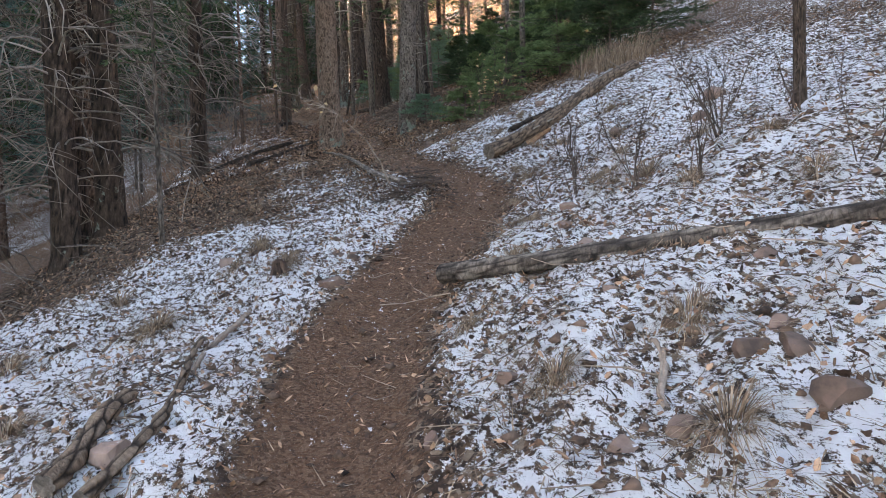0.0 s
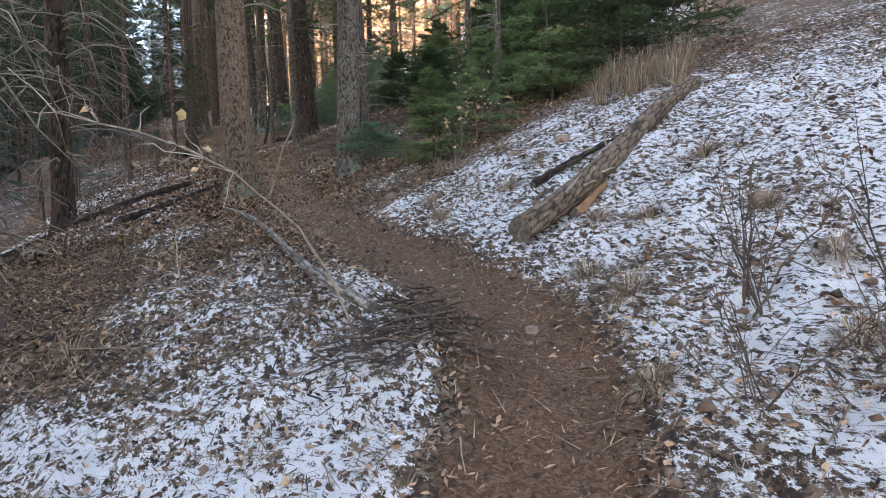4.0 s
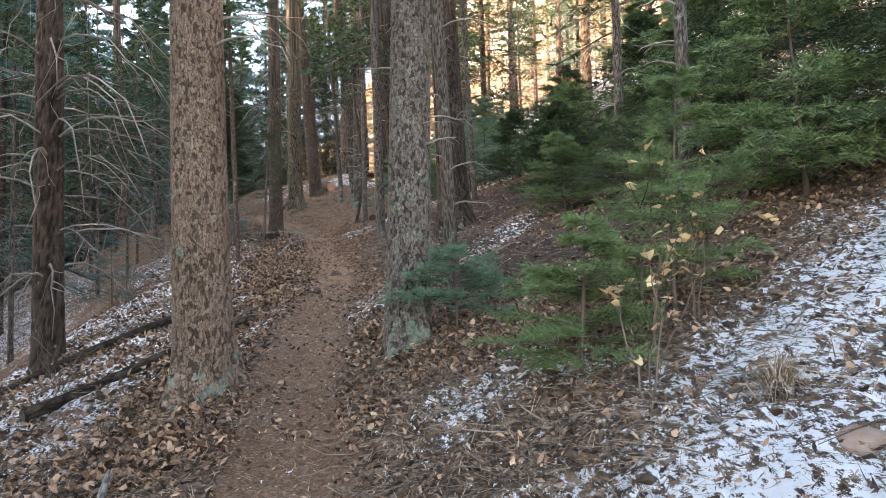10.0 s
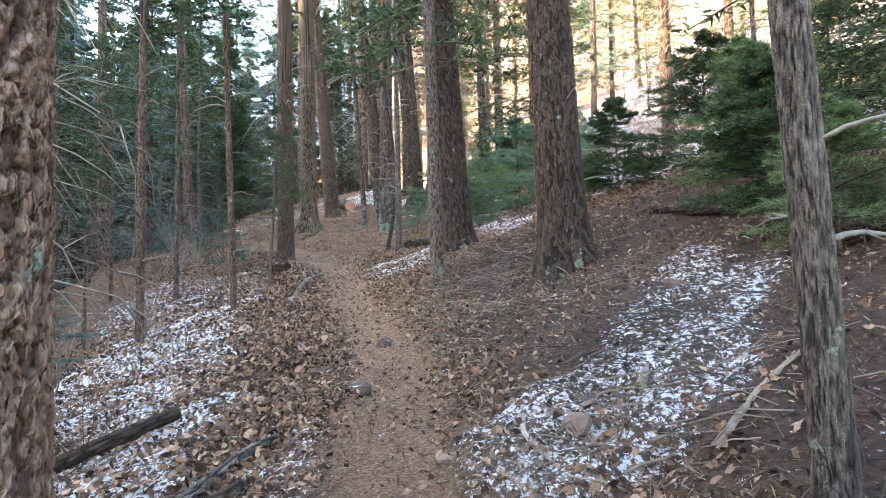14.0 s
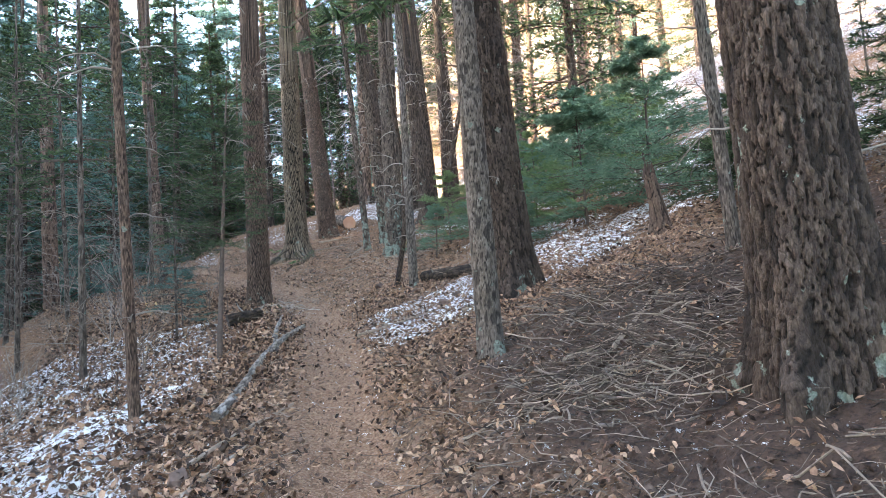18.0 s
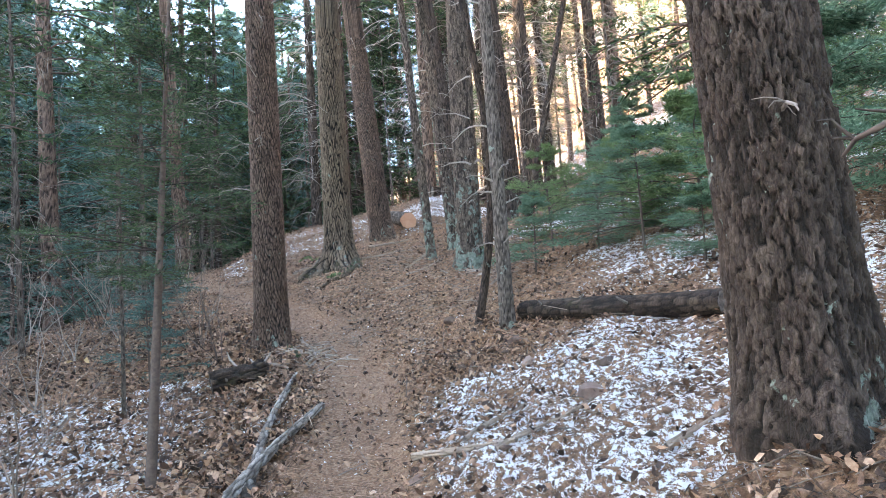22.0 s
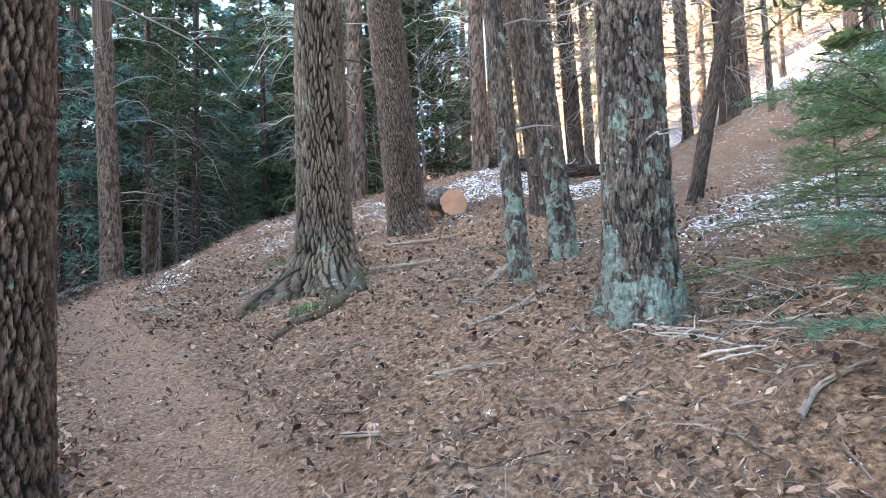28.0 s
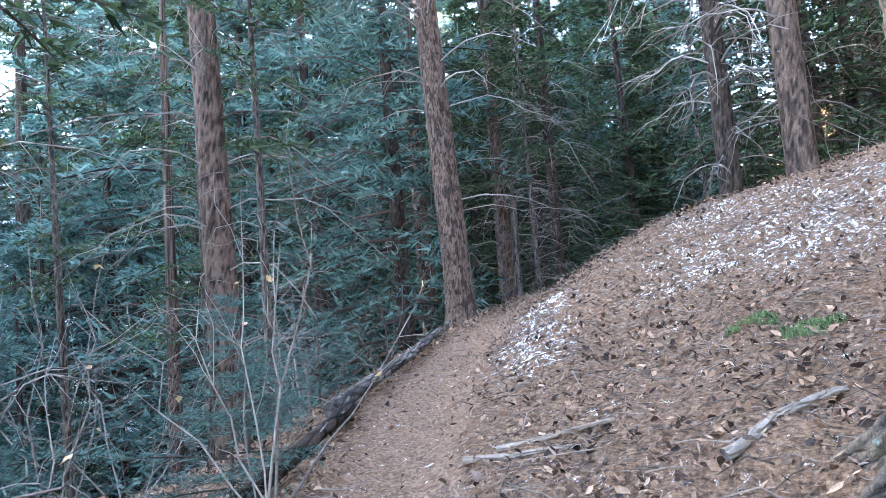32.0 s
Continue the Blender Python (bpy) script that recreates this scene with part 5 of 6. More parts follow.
for k, (a, b, r) in enumerate([((1.5, 16.35), (1.44, 15.6), 0.016), ((0.43, 32.78), (-0.08, 31.81), 0.026), ((-0.95, 33.9), (-0.1, 33.6), 0.016), ((-3.5, 34.1), (-2.9, 34.15), 0.018), ((-3.4, 34.2), (-2.85, 34.45), 0.014), ((-2.3, 33.85), (-1.9, 34.4), 0.024), ((-0.55, 20.9), (-0.2, 21.8), 0.018), ((-0.5, 21.6), (0.0, 22.5), 0.014), ((2.2, 21.2), (3.1, 22.3), 0.014), ((1.9, 21.4), (2.9, 21.5), 0.012), ((-0.2, 30.9), (0.2, 30.8), 0.012), ((-1.0, 28.6), (-0.75, 29.3), 0.015), ((-0.85, 28.3), (-0.7, 28.95), 0.012), ((0.72, 25.3), (1.1, 25.75), 0.016), ((0.9, 24.9), (1.5, 25.3), 0.014), ((-0.93, 34.94), (-0.08, 34.76), 0.024), ((0.01, 31.34), (0.59, 31.84), 0.017), ((0.83, 30.89), (1.18, 30.66), 0.016), ((1.42, 31.74), (1.47, 31.21), 0.014), ((-0.61, 30.64), (-0.31, 30.43), 0.015), ((0.43, 25.41), (0.97, 24.92), 0.024), ((1.6, 24.23), (2.02, 24.46), 0.016), ((-0.28, 20.3), (0.1, 19.3), 0.02), ((-0.72, 18.54), (-0.88, 20.09), 0.018), ((2.23, 16.45), (2.05, 15.95), 0.022), ((2.0, 15.2), (2.9, 15.7), 0.016), ((-1.2, 29.7), (-0.95, 29.0), 0.02), ((-0.95, 29.1), (-0.88, 28.4), 0.016), ((-1.35, 28.6), (-0.95, 28.25), 0.018), ((1.25, 2.49), (1.09, 2.01), 0.02), ((-0.53, 4.72), (-0.69, 3.54), 0.022), ((1.13, 29.75), (1.5, 29.95), 0.012)]):
    log("stick", a, b, 0.85 * r, STICK_WOOD if k < 1 else MID_WOOD, 430 + k, "bare weathered stick lying on the forest floor", 0.0, taper=0.5, knots=2, bend=0.02)


def stump(x, y, h, r, seed, label, lean=(0, 0), mat=None):
    t = thing("broken_stump", (x, y, gz(x, y) - 0.03), label, "stump")
    trunk = bark_trunk("stump_wood", t, mat or BARK_RED, r, h, seed, lean, flare=0.6, top=0.7, seg=60, rows=60, upto=h * 0.9, cell=(0.04, 0.3), depth=0.012)
    rng = np.random.default_rng(seed)
    n = 9
    a = np.arange(n) * 2 * np.pi / n
    p = np.stack([np.cos(a) * r * 0.5 + lean[0] * h, np.sin(a) * r * 0.5 + lean[1] * h, np.full(n, h * 0.93)], -1)
    P = bent(p, np.stack([0 * a, 0 * a, 1 + 0 * a], -1), h * rng.uniform(0.08, 0.35, n), rng, 3, 0, 0.05)
    for piece in P:
        link_mesh("splinter", *tubes(piece[None], np.array([[1, 0.6, 0.1]]) * r * 0.35, 5), mat or BARK_RED, t)
    return t


stump(3.68, 23.85, 0.62, 0.09, 451, "broken reddish stump leaning on the slope", (-0.12, 0.1))
stump(-7.0, 41.9, 2.0, 0.08, 452, "pale splintered snag below the crest", (0.03, 0), BARK_GREY)
stump(-0.35, 5.1, 0.12, 0.05, 453, "small weathered stump in the snow")


# ---------------------------------------------------------------- brush, roots, mounds
def brush_pile(x, y, size, n, seed, label, mat, height=0.25, length=0.6, thick=1.0):
    t = thing("brush_pile", (x, y, gz(x, y)), label, "brush")
    rng = np.random.default_rng(seed)
    px, py = rng.normal(0, size, n), rng.normal(0, size, n)
    pz = np.array([gz(x + a, y + b) for a, b in zip(px, py)]) - gz(x, y) + rng.uniform(0, height, n) * np.exp(-(px**2 + py**2) / (2 * size**2))
    a = rng.uniform(0, 2 * np.pi, n)
    d = np.stack([np.cos(a), np.sin(a), rng.normal(0.05, 0.22, n)], -1)
    L = length * rng.uniform(0.3, 1.3, n)
    P = bent(np.stack([px, py, pz], -1) - d * L[:, None] / 2, d, L, rng, 5, 0.05, 0.09)
    for k in range(12):
        link_mesh("stick", *tubes(P[k : k + 1], np.linspace(1, 0.5, 5)[None] * thick * rng.uniform(0.005, 0.011), 6), mat, t)
    P, n = P[12:], n - 12
    tagged(link_mesh("twig_tangle", *tubes(P, np.linspace(1, 0.4, 5)[None] * thick * rng.uniform(0.002, 0.007, (n, 1)), 4), mat, t), kind="stuff")
    return t


log("fallen_branch", (-0.86, 2.5), (-0.66, 4.1), 0.028, BARK_BROWN, 471, "dark broken branch along the edge of the trail", 0.1, taper=0.5, knots=4, bend=0.04)
log("fallen_branch", (-1.05, 2.6), (-0.9, 3.3), 0.045, BARK_BROWN, 472, "short brown piece of broken log in the snow", 0.2, taper=0.8, knots=1)
brush_pile(-0.7, 3.5, 0.22, 60, 473, "dead twigs along the edge of the trail", DARK_WOOD, 0.1, 0.3, 0.8)
brush_pile(0.9, 6.98, 0.2, 260, 461, "heap of dead twigs and roots beside the trail", DARK_WOOD, 0.26, 0.34)
brush_pile(2.3, 22.0, 0.55, 150, 462, "low heap of dead grey twigs under the firs", MID_WOOD, 0.16, 0.6, 0.8)
brush_pile(2.0, 15.8, 0.5, 130, 463, "heap of dead twigs above the trail", MID_WOOD, 0.16, 0.6, 0.8)
brush_pile(2.4, 16.8, 0.45, 90, 464, "heap of dead twigs above the trail", DARK_WOOD, 0.22, 0.7)
brush_pile(2.6, 14.2, 0.4, 90, 465, "heap of dead twigs above the trail", DARK_WOOD, 0.2, 0.7)
brush_pile(-0.95, 28.9, 0.25, 40, 466, "loose twigs at the foot of a pine", STICK_WOOD, 0.1, 0.5)
brush_pile(1.3, 30.6, 0.4, 70, 467, "loose twigs round the lichened fir", STICK_WOOD, 0.1, 0.6)
brush_pile(0.0, 32.6, 0.5, 60, 468, "loose twigs on the needle litter", MID_WOOD, 0.05, 0.4, 0.8)
brush_pile(1.2, 39.2, 0.5, 90, 469, "dark brush on the crest", DARK_WOOD, 0.5, 1.2)
for k, (x, y, size, n) in enumerate([(1.75, 19.4, 0.4, 120), (2.2, 20.6, 0.5, 150), (1.7, 20.9, 0.35, 90), (3.4, 21.6, 0.5, 120), (2.9, 18.9, 0.4, 100), (2.2, 21.3, 0.4, 220), (2.65, 20.9, 0.4, 200), (3.0, 21.7, 0.4, 180), (2.1, 20.7, 0.35, 160), (2.5, 22.4, 0.4, 160)]):
    brush_pile(x, y, size, n, 480 + k, "mat of dead dark and grey twigs on the slope", DARK_WOOD if k % 2 else MID_WOOD, 0.12, 0.5, 0.75)
for k, (x, y) in enumerate([(2.15, 11.2), (2.9, 11.3), (1.75, 12.3), (0.1, 31.9), (1.6, 31.6), (-0.6, 29.6)]):
    brush_pile(x, y, 0.3, 80, 490 + k, "scattered dead stalks and twigs on the litter", MID_WOOD, 0.1, 0.35, 0.6)


def root(x, y, pts, r, seed, label):
    """A bare root that runs over the ground."""
    t = thing("tree_root", (x, y, gz(x, y)), label, "root")
    K = np.linspace(0, 1, 14)
    px, py = np.interp(K, np.linspace(0, 1, len(pts)), [p[0] for p in pts]), np.interp(K, np.linspace(0, 1, len(pts)), [p[1] for p in pts])
    pz = np.array([gz(a, b) for a, b in zip(px, py)]) - gz(x, y) + r * 0.25
    P = np.stack([px - x, py - y, pz], -1)[None]
    rng = np.random.default_rng(seed)
    link_mesh("root_wood", *tubes(P, r * np.linspace(1.1, 0.3, 14)[None] * rng.uniform(0.85, 1.2, (1, 14)), 9), BARK_RIDGE, t)
    n = int(9000 * r)
    at = P[0, rng.integers(1, 12, n)] + rng.normal(0, 1, (n, 3)) * (0.6 * r, 0.6 * r, 0.2 * r) + (0, 0, 0.8 * r)
    w = rng.normal(0, 0.003, (n, 3)) * (1, 1, 0)
    tri = np.stack([at - w, at + w, at + rng.normal(0, 0.006, (n, 3)) + (0, 0, 0.014)], 1).reshape(-1, 3)
    tagged(link_mesh("moss", tri, [np.arange(len(tri)).reshape(-1, 3)], NEEDLE, t, "short dark green moss", shade=False), kind="stuff")


root(-1.3, 29.3, [(-1.3, 29.3), (-1.1, 28.95), (-1.0, 28.6)], 0.03, 4, "bare root beside the trail")
root(-1.16, 33.35, [(-1.05, 33.5), (-0.95, 33.17), (-1.12, 32.62), (-1.48, 32.3)], 0.075, 6, "thick mossy root of the ridged pine")
root(1.2, 30.9, [(1.2, 30.9), (1.5, 30.75), (1.75, 30.8)], 0.03, 5, "bare pale root of the lichened fir")


def moss_clump(x, y, r, seed):
    """A low cushion of moss: short blades standing on a small mound."""
    rng = np.random.default_rng(seed)
    n = 700
    a, q = rng.uniform(0, 2 * np.pi, n), np.sqrt(rng.uniform(0, 1, n)) * r
    px, py = np.cos(a) * q * 1.4, np.sin(a) * q
    base = gz(x, y)
    p = np.stack([px, py, ground(x + px, y + py) - base + 0.03 * (1 - (q / r) ** 2)], -1)
    w = rng.normal(0, 1, (n, 3)) * (0.004, 0.004, 0.0)
    tri = np.stack([p - w, p + w, p + rng.normal(0, 0.008, (n, 3)) + (0, 0, 0.022)], 1).reshape(-1, 3)
    ob = link_mesh("moss_clump", tri, [np.arange(len(tri)).reshape(-1, 3)], NEEDLE_BRIGHT, shade=False)
    ob.location = (x, y, base)
    tagged(ob, "small cushion of green moss on the needle litter", "moss", "moss clumps")


for k, (x, y, r) in enumerate([(-2.35, 35.3, 0.10), (-2.05, 35.15, 0.12), (-1.35, 32.9, 0.09), (-1.9, 33.2, 0.08)]):
    moss_clump(x, y, r, 640 + k)


# ---------------------------------------------------------------- stones
def rock(x, y, size, seed, flat=0.95, label="angular reddish-brown stone half sunk in the ground"):
    rng = np.random.default_rng(seed)
    bm = bmesh.new()
    bmesh.ops.create_icosphere(bm, subdivisions=2, radius=1.0)
    planes = unit(np.concatenate([rng.normal(0, 1, (7, 3)), rng.normal(0, 0.25, (1, 3)) + (0, 0, 1)]))
    cut = rng.uniform(0.45, 0.8, 8)
    for v in bm.verts:
        p = np.array(v.co)
        for n, c in zip(planes, cut):
            over = p @ n - c
            if over > 0:
                p = p - n * over
        p = p * (1 + 0.05 * noise.noise(Vector(p * 3 + seed)))
        v.co = Vector(p * (size * 1.15, size * 0.9, size * flat))
    me = bpy.data.meshes.new("stone")
    bm.to_mesh(me)
    bm.free()
    me.materials.append(ROCK)
    ob = new("stone", me)
    ob.matrix_basis = pose(x, y, gz(x, y) + size * flat * 0.12, 0, 0, float(rng.uniform(0, 360)))
    return tagged(ob, label, "stone", "stones along the trail")


for k, (x, y, size) in enumerate([(1.45, 1.72, .10), (0.88, 1.95, .09), (1.07, 1.92, .09), (0.37, 2.5, .07), (0.72, 2.68, .08), (-0.85, 2.8, .12), (0.2, 5.3, .09), (0.07, 5.4, .08), (3.76, 6.45, .14), (-0.82, 5.96, .10), (0.4, 7.13, .06), (0.5, 6.3, .05), (0.02, 4.7, .12), (1.58, 4.0, .09), (1.73, 3.75, .07), (0.21, 5.4, .06), (1.62, 7.1, .06), (2.07, 7.2, .09), (3.19, 9.9, .13), (3.62, 10.1, .09), (2.87, 10.3, .11), (0.78, 19.45, .16), (-0.55, 21.5, .12), (-1.66, 27.9, .07), (1.49, 25.3, .12), (0.34, 28.85, .10), (0.44, 25.05, .06), (0.94, 27.75, .10), (1.7, 25.9, .11), (2.0, 26.8, .09), (1.06, 16.3, .08), (-0.4, 19.8, .07), (-0.8, 20.3, .09), (1.35, 11.0, .07), (1.6, 10.6, .08), (1.3, 10.2, .05), (-0.3, 3.6, .08), (-0.9, 4.1, .07), (1.9, 2.7, .08), (1.6, 2.2, .07), (1.3, 3.0, .06), (0.35, 24.0, .05), (-1.75, 27.0, .1), (-0.9, 24.6, .06), (-3.35, 33.95, .05), (-3.0, 34.0, .04), (1.2, 27.2, .08), (2.3, 25.3, .08), (-0.4, 17.6, .08), (-0.7, 18.6, .06), (1.89, 5.16, .1), (4.23, 6.93, .17), (3.22, 7.27, .1), (1.66, 4.61, .08), (1.71, 10.96, .11), (1.61, 10.83, .08), (0.57, 17.88, .13), (0.25, 18.55, .12), (-1.77, 19.22, .1), (1.7, 16.0, .12), (3.05, 17.83, .1), (-0.28, 20.46, .14), (-0.57, 22.83, .09), (1.33, 19.26, .08), (1.43, 2.1, .1), (1.53, 2.02, .1), (1.25, 26.6, .1), (1.5, 25.5, .1), (0.64, 28.95, .1)]):
    rock(x, y, 0.75 * size, 500 + k)


# ---------------------------------------------------------------- dry grass
def grass_tuft(x, y, r, h, n, seed, label, category="grass"):
    rng = np.random.default_rng(seed)
    a = rng.uniform(0, 2 * np.pi, n)
    s = np.sqrt(rng.uniform(0, 1, n)) * r * 0.35
    out = rng.uniform(0.4, 1.15, n) if h < 0.4 else rng.uniform(0.3, 1.1, n)
    K = np.linspace(0, 1, 5)
    L = h * rng.uniform(0.6, 1.15, n)
    reach = r * out
    px = np.cos(a)[:, None] * (s[:, None] + reach[:, None] * K**1.3)
    py = np.sin(a)[:, None] * (s[:, None] + reach[:, None] * K**1.3)
    z = L[:, None] * (1.6 * K - (0.55 + 0.95 * out[:, None]) * K**2)
    P = np.stack([px, py, z], -1) + rng.normal(0, 0.01, (n, 5, 3)) * K[:, None]
    base = gz(x, y)
    lift = np.array([gz(x + u, y + v) for u, v in zip(P[:, -1, 0], P[:, -1, 1])]) - base
    P[..., 2] = np.maximum(P[..., 2] + lift[:, None] * K, lift[:, None] * K + 0.004)
    side = np.stack([-np.sin(a), np.cos(a), 0 * a], -1)[:, None]
    w = 0.0022 * (1.05 - K)[None, :, None] + 0.0004
    v = np.stack([P - side * w, P + side * w], 2).reshape(-1, 3)
    idx = np.arange(n * 10).reshape(n, 5, 2)
    q = np.stack([idx[:, :-1, 0], idx[:, :-1, 1], idx[:, 1:, 1], idx[:, 1:, 0]], -1).reshape(-1, 4)
    ob = link_mesh("grass_tuft", v, [q], STRAW, shade=False)
    ob.location = (x, y, base - 0.005)
    return tagged(ob, label, category, "tufts of dry grass")


TUFT = "low tuft of dry tan grass in the snow"
for k, (x, y, r) in enumerate([(1.42, 2.5, .14), (1.15, 1.8, .16), (0.85, 2.47, .13), (-0.34, 5.26, .13), (-0.61, 6.1, .12), (-1.1, 4.54, .16), (-0.56, 6.15, .11), (-0.75, 5.75, .12), (-0.29, 5.35, .14), (-1.09, 4.62, .2), (1.55, 5.1, .17), (1.23, 4.4, .12), (2.37, 5.8, .16), (-0.6, 6.45, .13), (2.24, 5.2, .2), (-0.31, 5.6, .16), (2.11, 7.4, .16), (2.15, 7.03, .17), (2.53, 8.0, .15), (2.73, 7.75, .15), (2.38, 9.3, .17), (2.8, 9.6, .14), (2.38, 4.2, .18), (2.39, 5.5, .16), (2.45, 4.95, .2), (1.75, 6.2, .13), (3.2, 7.2, .16), (3.6, 8.3, .16), (2.9, 6.4, .15), (1.9, 10.0, .13), (1.75, 9.2, .11), (-1.6, 5.6, .16), (-1.9, 4.4, .18), (-1.5, 3.4, .16), (1.8, 3.3, .14), (2.7, 3.4, .17), (3.1, 4.4, .18), (3.3, 5.6, .17), (0.75, 9.4, .1), (2.9, 10.8, .14), (-0.8, 8.1, .15), (0.7, 3.4, .08)]):
    grass_tuft(x, y, 1.1 * r, 0.10 + 0.3 * r, 190, 560 + k, TUFT)
for k, (x, y) in enumerate([(4.6, 10.9), (4.85, 11.1), (5.1, 11.4), (4.75, 11.5), (5.3, 11.0), (4.95, 10.6), (5.6, 11.3), (4.35, 11.2)]):
    grass_tuft(x, y, 0.5, 0.75, 150, 620 + k, "clump of tall pale dry grass on the slope")

# ---------------------------------------------------------------- what covers the ground
litter = np.random.default_rng(77)


def spread_points(n, d0, d1, y0, y1, on_trail=0.1, snowy=0.4, power=1.0):
    """Places over the ground beside the trail, fewer on it and on the snow."""
    y = litter.uniform(y0, y1, n * 3)
    d = litter.uniform(d0, d1, n * 3)
    x = d + soft_interp(y, TRAIL_Y, TRAIL_X)
    near = np.abs(trail_offset(x, y))
    keep = (on_trail + (1 - on_trail) * smooth(0.2, 0.55, near)) * (1 - (1 - snowy) * np.clip(snow_cover(x, y) * 1.3, 0, 1))
    keep = keep * (1 - 0.72 * humus(x, y)) * (1 / (1 + 0.16 * near**1.5)) * (0.35 + 1.3 * (fbm(x * 1.1, y * 1.1, 88, 3)))
    x, y = x[(pick := litter.uniform(0, 1, len(x)) < keep)][:n], y[pick][:n]
    return x, y


def surface(x, y, up):
    return np.stack([x, y, ground(x, y) + up], -1)


x, y = spread_points(34000, -5, 6.5, -1, 13, 0.04, 0.1)
v1, f1 = leaf_blades(surface(x, y, 0.01 + 0.025 * litter.uniform(0, 1, len(x))), litter, 0.04, 0.0115, 2.0)
x, y = spread_points(44000, -5, 6.5, 12, 28, 0.09, 0.08)
x2, y2 = spread_points(17000, -4, 6.5, 28, 43, 0.1, 0.2)
x, y = np.r_[x, x2], np.r_[y, y2]
v2, f2 = leaf_blades(surface(x, y, 0.012 + 0.03 * litter.uniform(0, 1, len(x))), litter, 0.05, 0.0155, 2.0)
v, f = np.concatenate([v1, v2]), [f1[0], f2[0] + len(v1)]
tagged(link_mesh("leaf_litter", v, f, DRY_LEAF, shade=False), "fallen brown leaves strewn over the forest floor", "leaves", kind="stuff")
x, y = spread_points(20000, -4.5, -0.6, 12, 31, 0.05, 0.6)
v, f = leaf_blades(surface(x, y, 0.012 + 0.03 * litter.uniform(0, 1, len(x))), litter, 0.065, 0.024, 1.8)
tagged(link_mesh("oak_leaf_litter", v, f, DRY_LEAF, shade=False), "pale fallen leaves on the slope below the trail", "leaves", kind="stuff")
# small curled shreds of bark, leaf and needle clump
x, y = spread_points(110000, -4, 6, -1, 43, 0.42, 0.4)
v, f = leaf_blades(surface(x, y, 0.006 + 0.03 * litter.uniform(0, 1, len(x))), litter, 0.045, 0.0062, 1.7, True)
tagged(link_mesh("bark_shreds", v, f, DRY_LEAF, shade=False), "curled shreds of bark and leaf on the forest floor", "litter", kind="stuff")

x, y = spread_points(120000, -4, 6, 9, 43, 0.6, 0.3)
a = litter.uniform(0, 2 * np.pi, len(x))
p = surface(x, y, 0.012 + 0.012 * litter.uniform(0, 1, len(x)))
way = np.stack([np.cos(a), np.sin(a), litter.normal(0, 0.15, len(x))], -1)
sd = np.stack([-np.sin(a), np.cos(a), 0 * a], -1)
ln = litter.uniform(0.03, 0.10, len(x))[:, None]
tri = np.stack([p - sd * 0.002, p + sd * 0.002, p + way * ln], 1).reshape(-1, 3)
tagged(link_mesh("pine_straw", tri, [np.arange(len(tri)).reshape(-1, 3)], PINE_STRAW, shade=False), "orange-brown pine needles strewn over the path", "needles", kind="stuff")

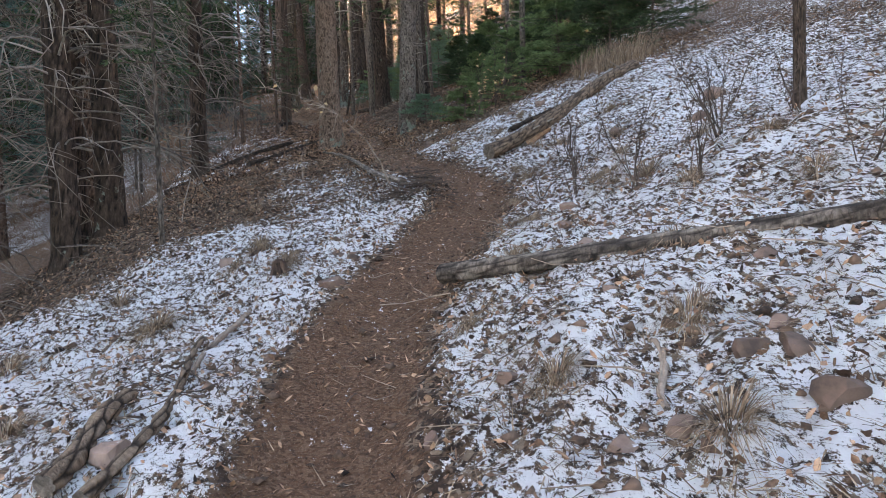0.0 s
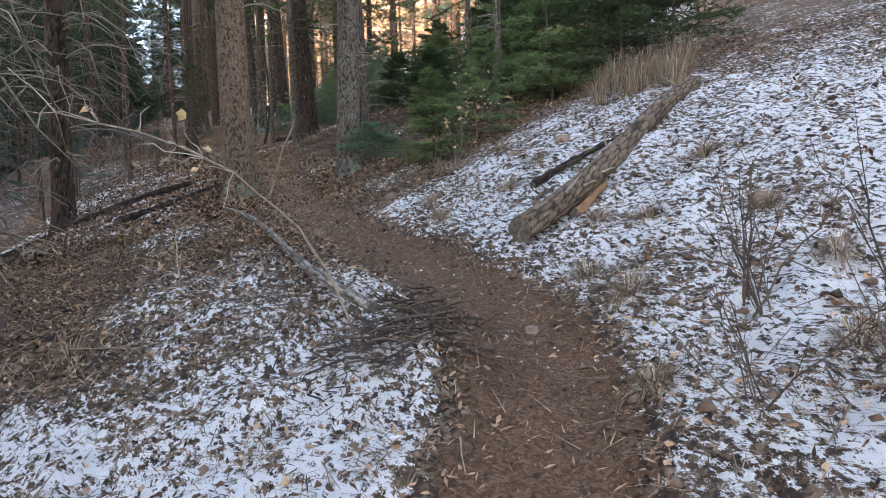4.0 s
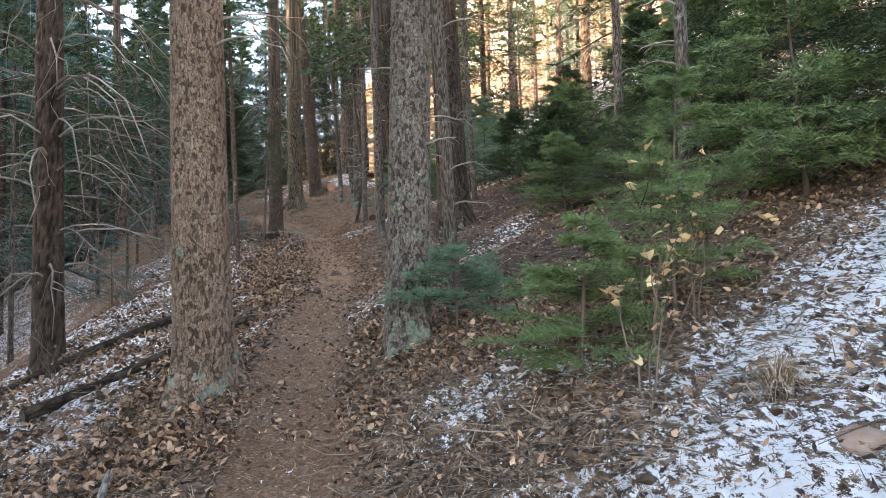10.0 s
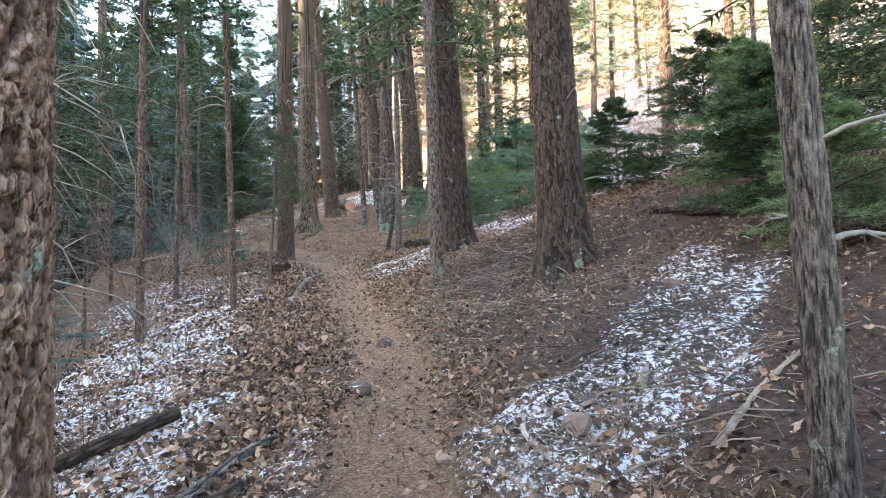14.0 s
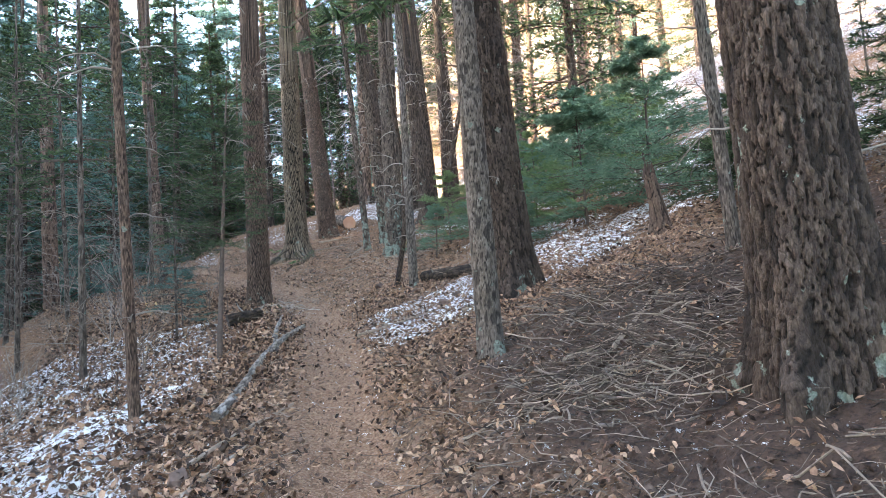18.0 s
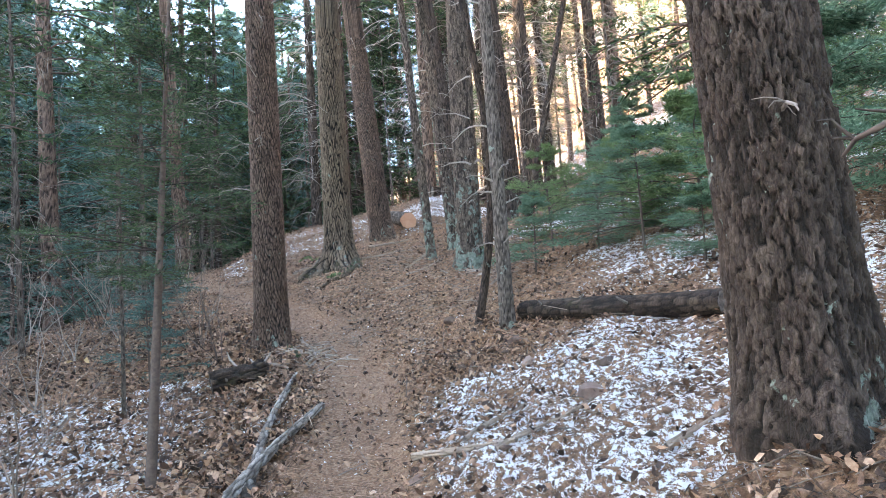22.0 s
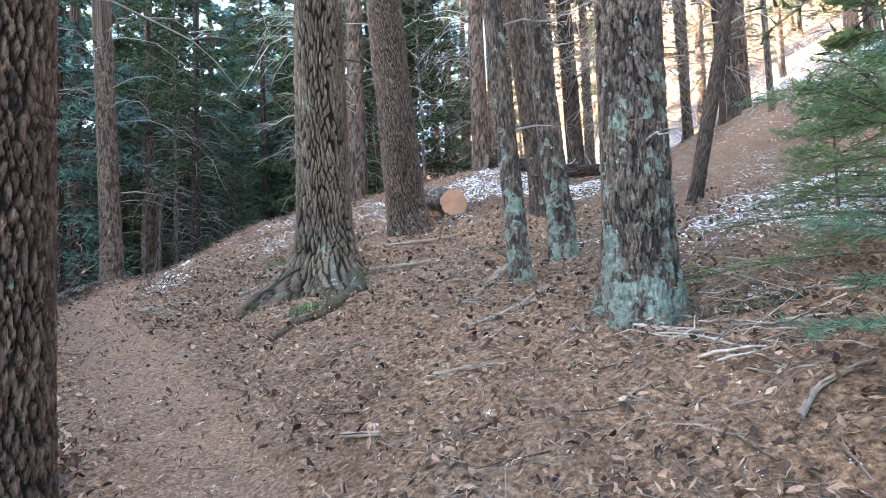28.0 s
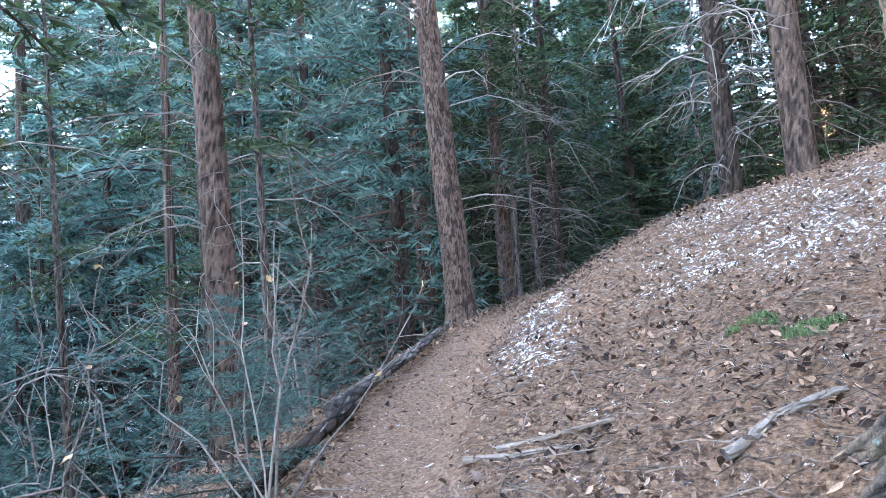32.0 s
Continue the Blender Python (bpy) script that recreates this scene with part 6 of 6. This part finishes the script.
x, y = spread_points(30000, -4.5, 6, -1, 43, 0.07, 0.5)
a = litter.uniform(0, 2 * np.pi, len(x))
L = 0.04 + 0.32 * litter.uniform(0, 1, len(x)) ** 4
P = bent(surface(x, y, 0.014), np.stack([np.cos(a), np.sin(a), litter.normal(0.05, 0.14, len(x))], -1), L, litter, 3, 0.0, 0.16)
P[..., 2] = np.maximum(P[..., 2], ground(P[..., 0], P[..., 1]) + 0.007)
tagged(link_mesh("fallen_twigs", *tubes(P, np.linspace(1, 0.4, 3)[None] * (0.0018 + 0.011 * L[:, None] * litter.uniform(0.4, 1.2, (len(x), 1))), 3), MID_WOOD), "small bare twigs scattered on the ground", "twigs", kind="stuff")

x, y = spread_points(42000, -3.5, 6.5, -1.5, 13.5, 0.03, 1.0)
n = len(x)
a = litter.normal(2.2, 0.9, n)
K = np.linspace(0, 1, 3)
L = litter.uniform(0.06, 0.2, n)[:, None]
base = surface(x, y, 0.0)
P = base[:, None] + np.stack([np.cos(a)[:, None] * L * K, np.sin(a)[:, None] * L * K, L * (0.55 * K - 0.42 * K**2) * litter.uniform(0.3, 1.0, (n, 1))], -1)
P[..., 2] = np.maximum(P[..., 2], ground(P[..., 0], P[..., 1]) + 0.016)
sd = np.stack([-np.sin(a), np.cos(a), 0 * a], -1)[:, None] * (0.0026 * (1.1 - K))[None, :, None]
v = np.stack([P - sd, P + sd], 2).reshape(-1, 3)
idx = np.arange(n * 6).reshape(n, 3, 2)
q = np.stack([idx[:, :-1, 0], idx[:, :-1, 1], idx[:, 1:, 1], idx[:, 1:, 0]], -1).reshape(-1, 4)
tagged(link_mesh("matted_grass", v, [q], STRAW, shade=False), "flattened dry grass showing through the snow", "grass", kind="stuff")

x, y = spread_points(8000, -3.5, 5.5, -1, 29, 0.1, 0.9)
x2, y2 = spread_points(5000, -3.0, 5.0, -1, 12, 0.05, 1.4)
x, y = np.r_[x, x2], np.r_[y, y2]
r = 0.007 + 0.04 * litter.uniform(0, 1, len(x)) ** 3
corners = np.array([[1, 0, 0], [-1, 0, 0], [0, 1, 0], [0, -1, 0], [0, 0, 1], [0, 0, -1]]) * litter.uniform(0.55, 1.25, (len(x), 6, 3)) + litter.normal(0, 0.2, (len(x), 6, 3))
v = corners * (r[:, None, None] * (1, 1, 0.65)) + surface(x, y, 0.2 * r)[:, None]
f = (np.arange(len(x))[:, None, None] * 6 + np.array([[0, 2, 4], [2, 1, 4], [1, 3, 4], [3, 0, 4], [2, 0, 5], [1, 2, 5], [3, 1, 5], [0, 3, 5]])).reshape(-1, 3)
tagged(link_mesh("pebbles", v, [f], CLOD), "small stones and clods on the ground", "pebbles", kind="stuff")
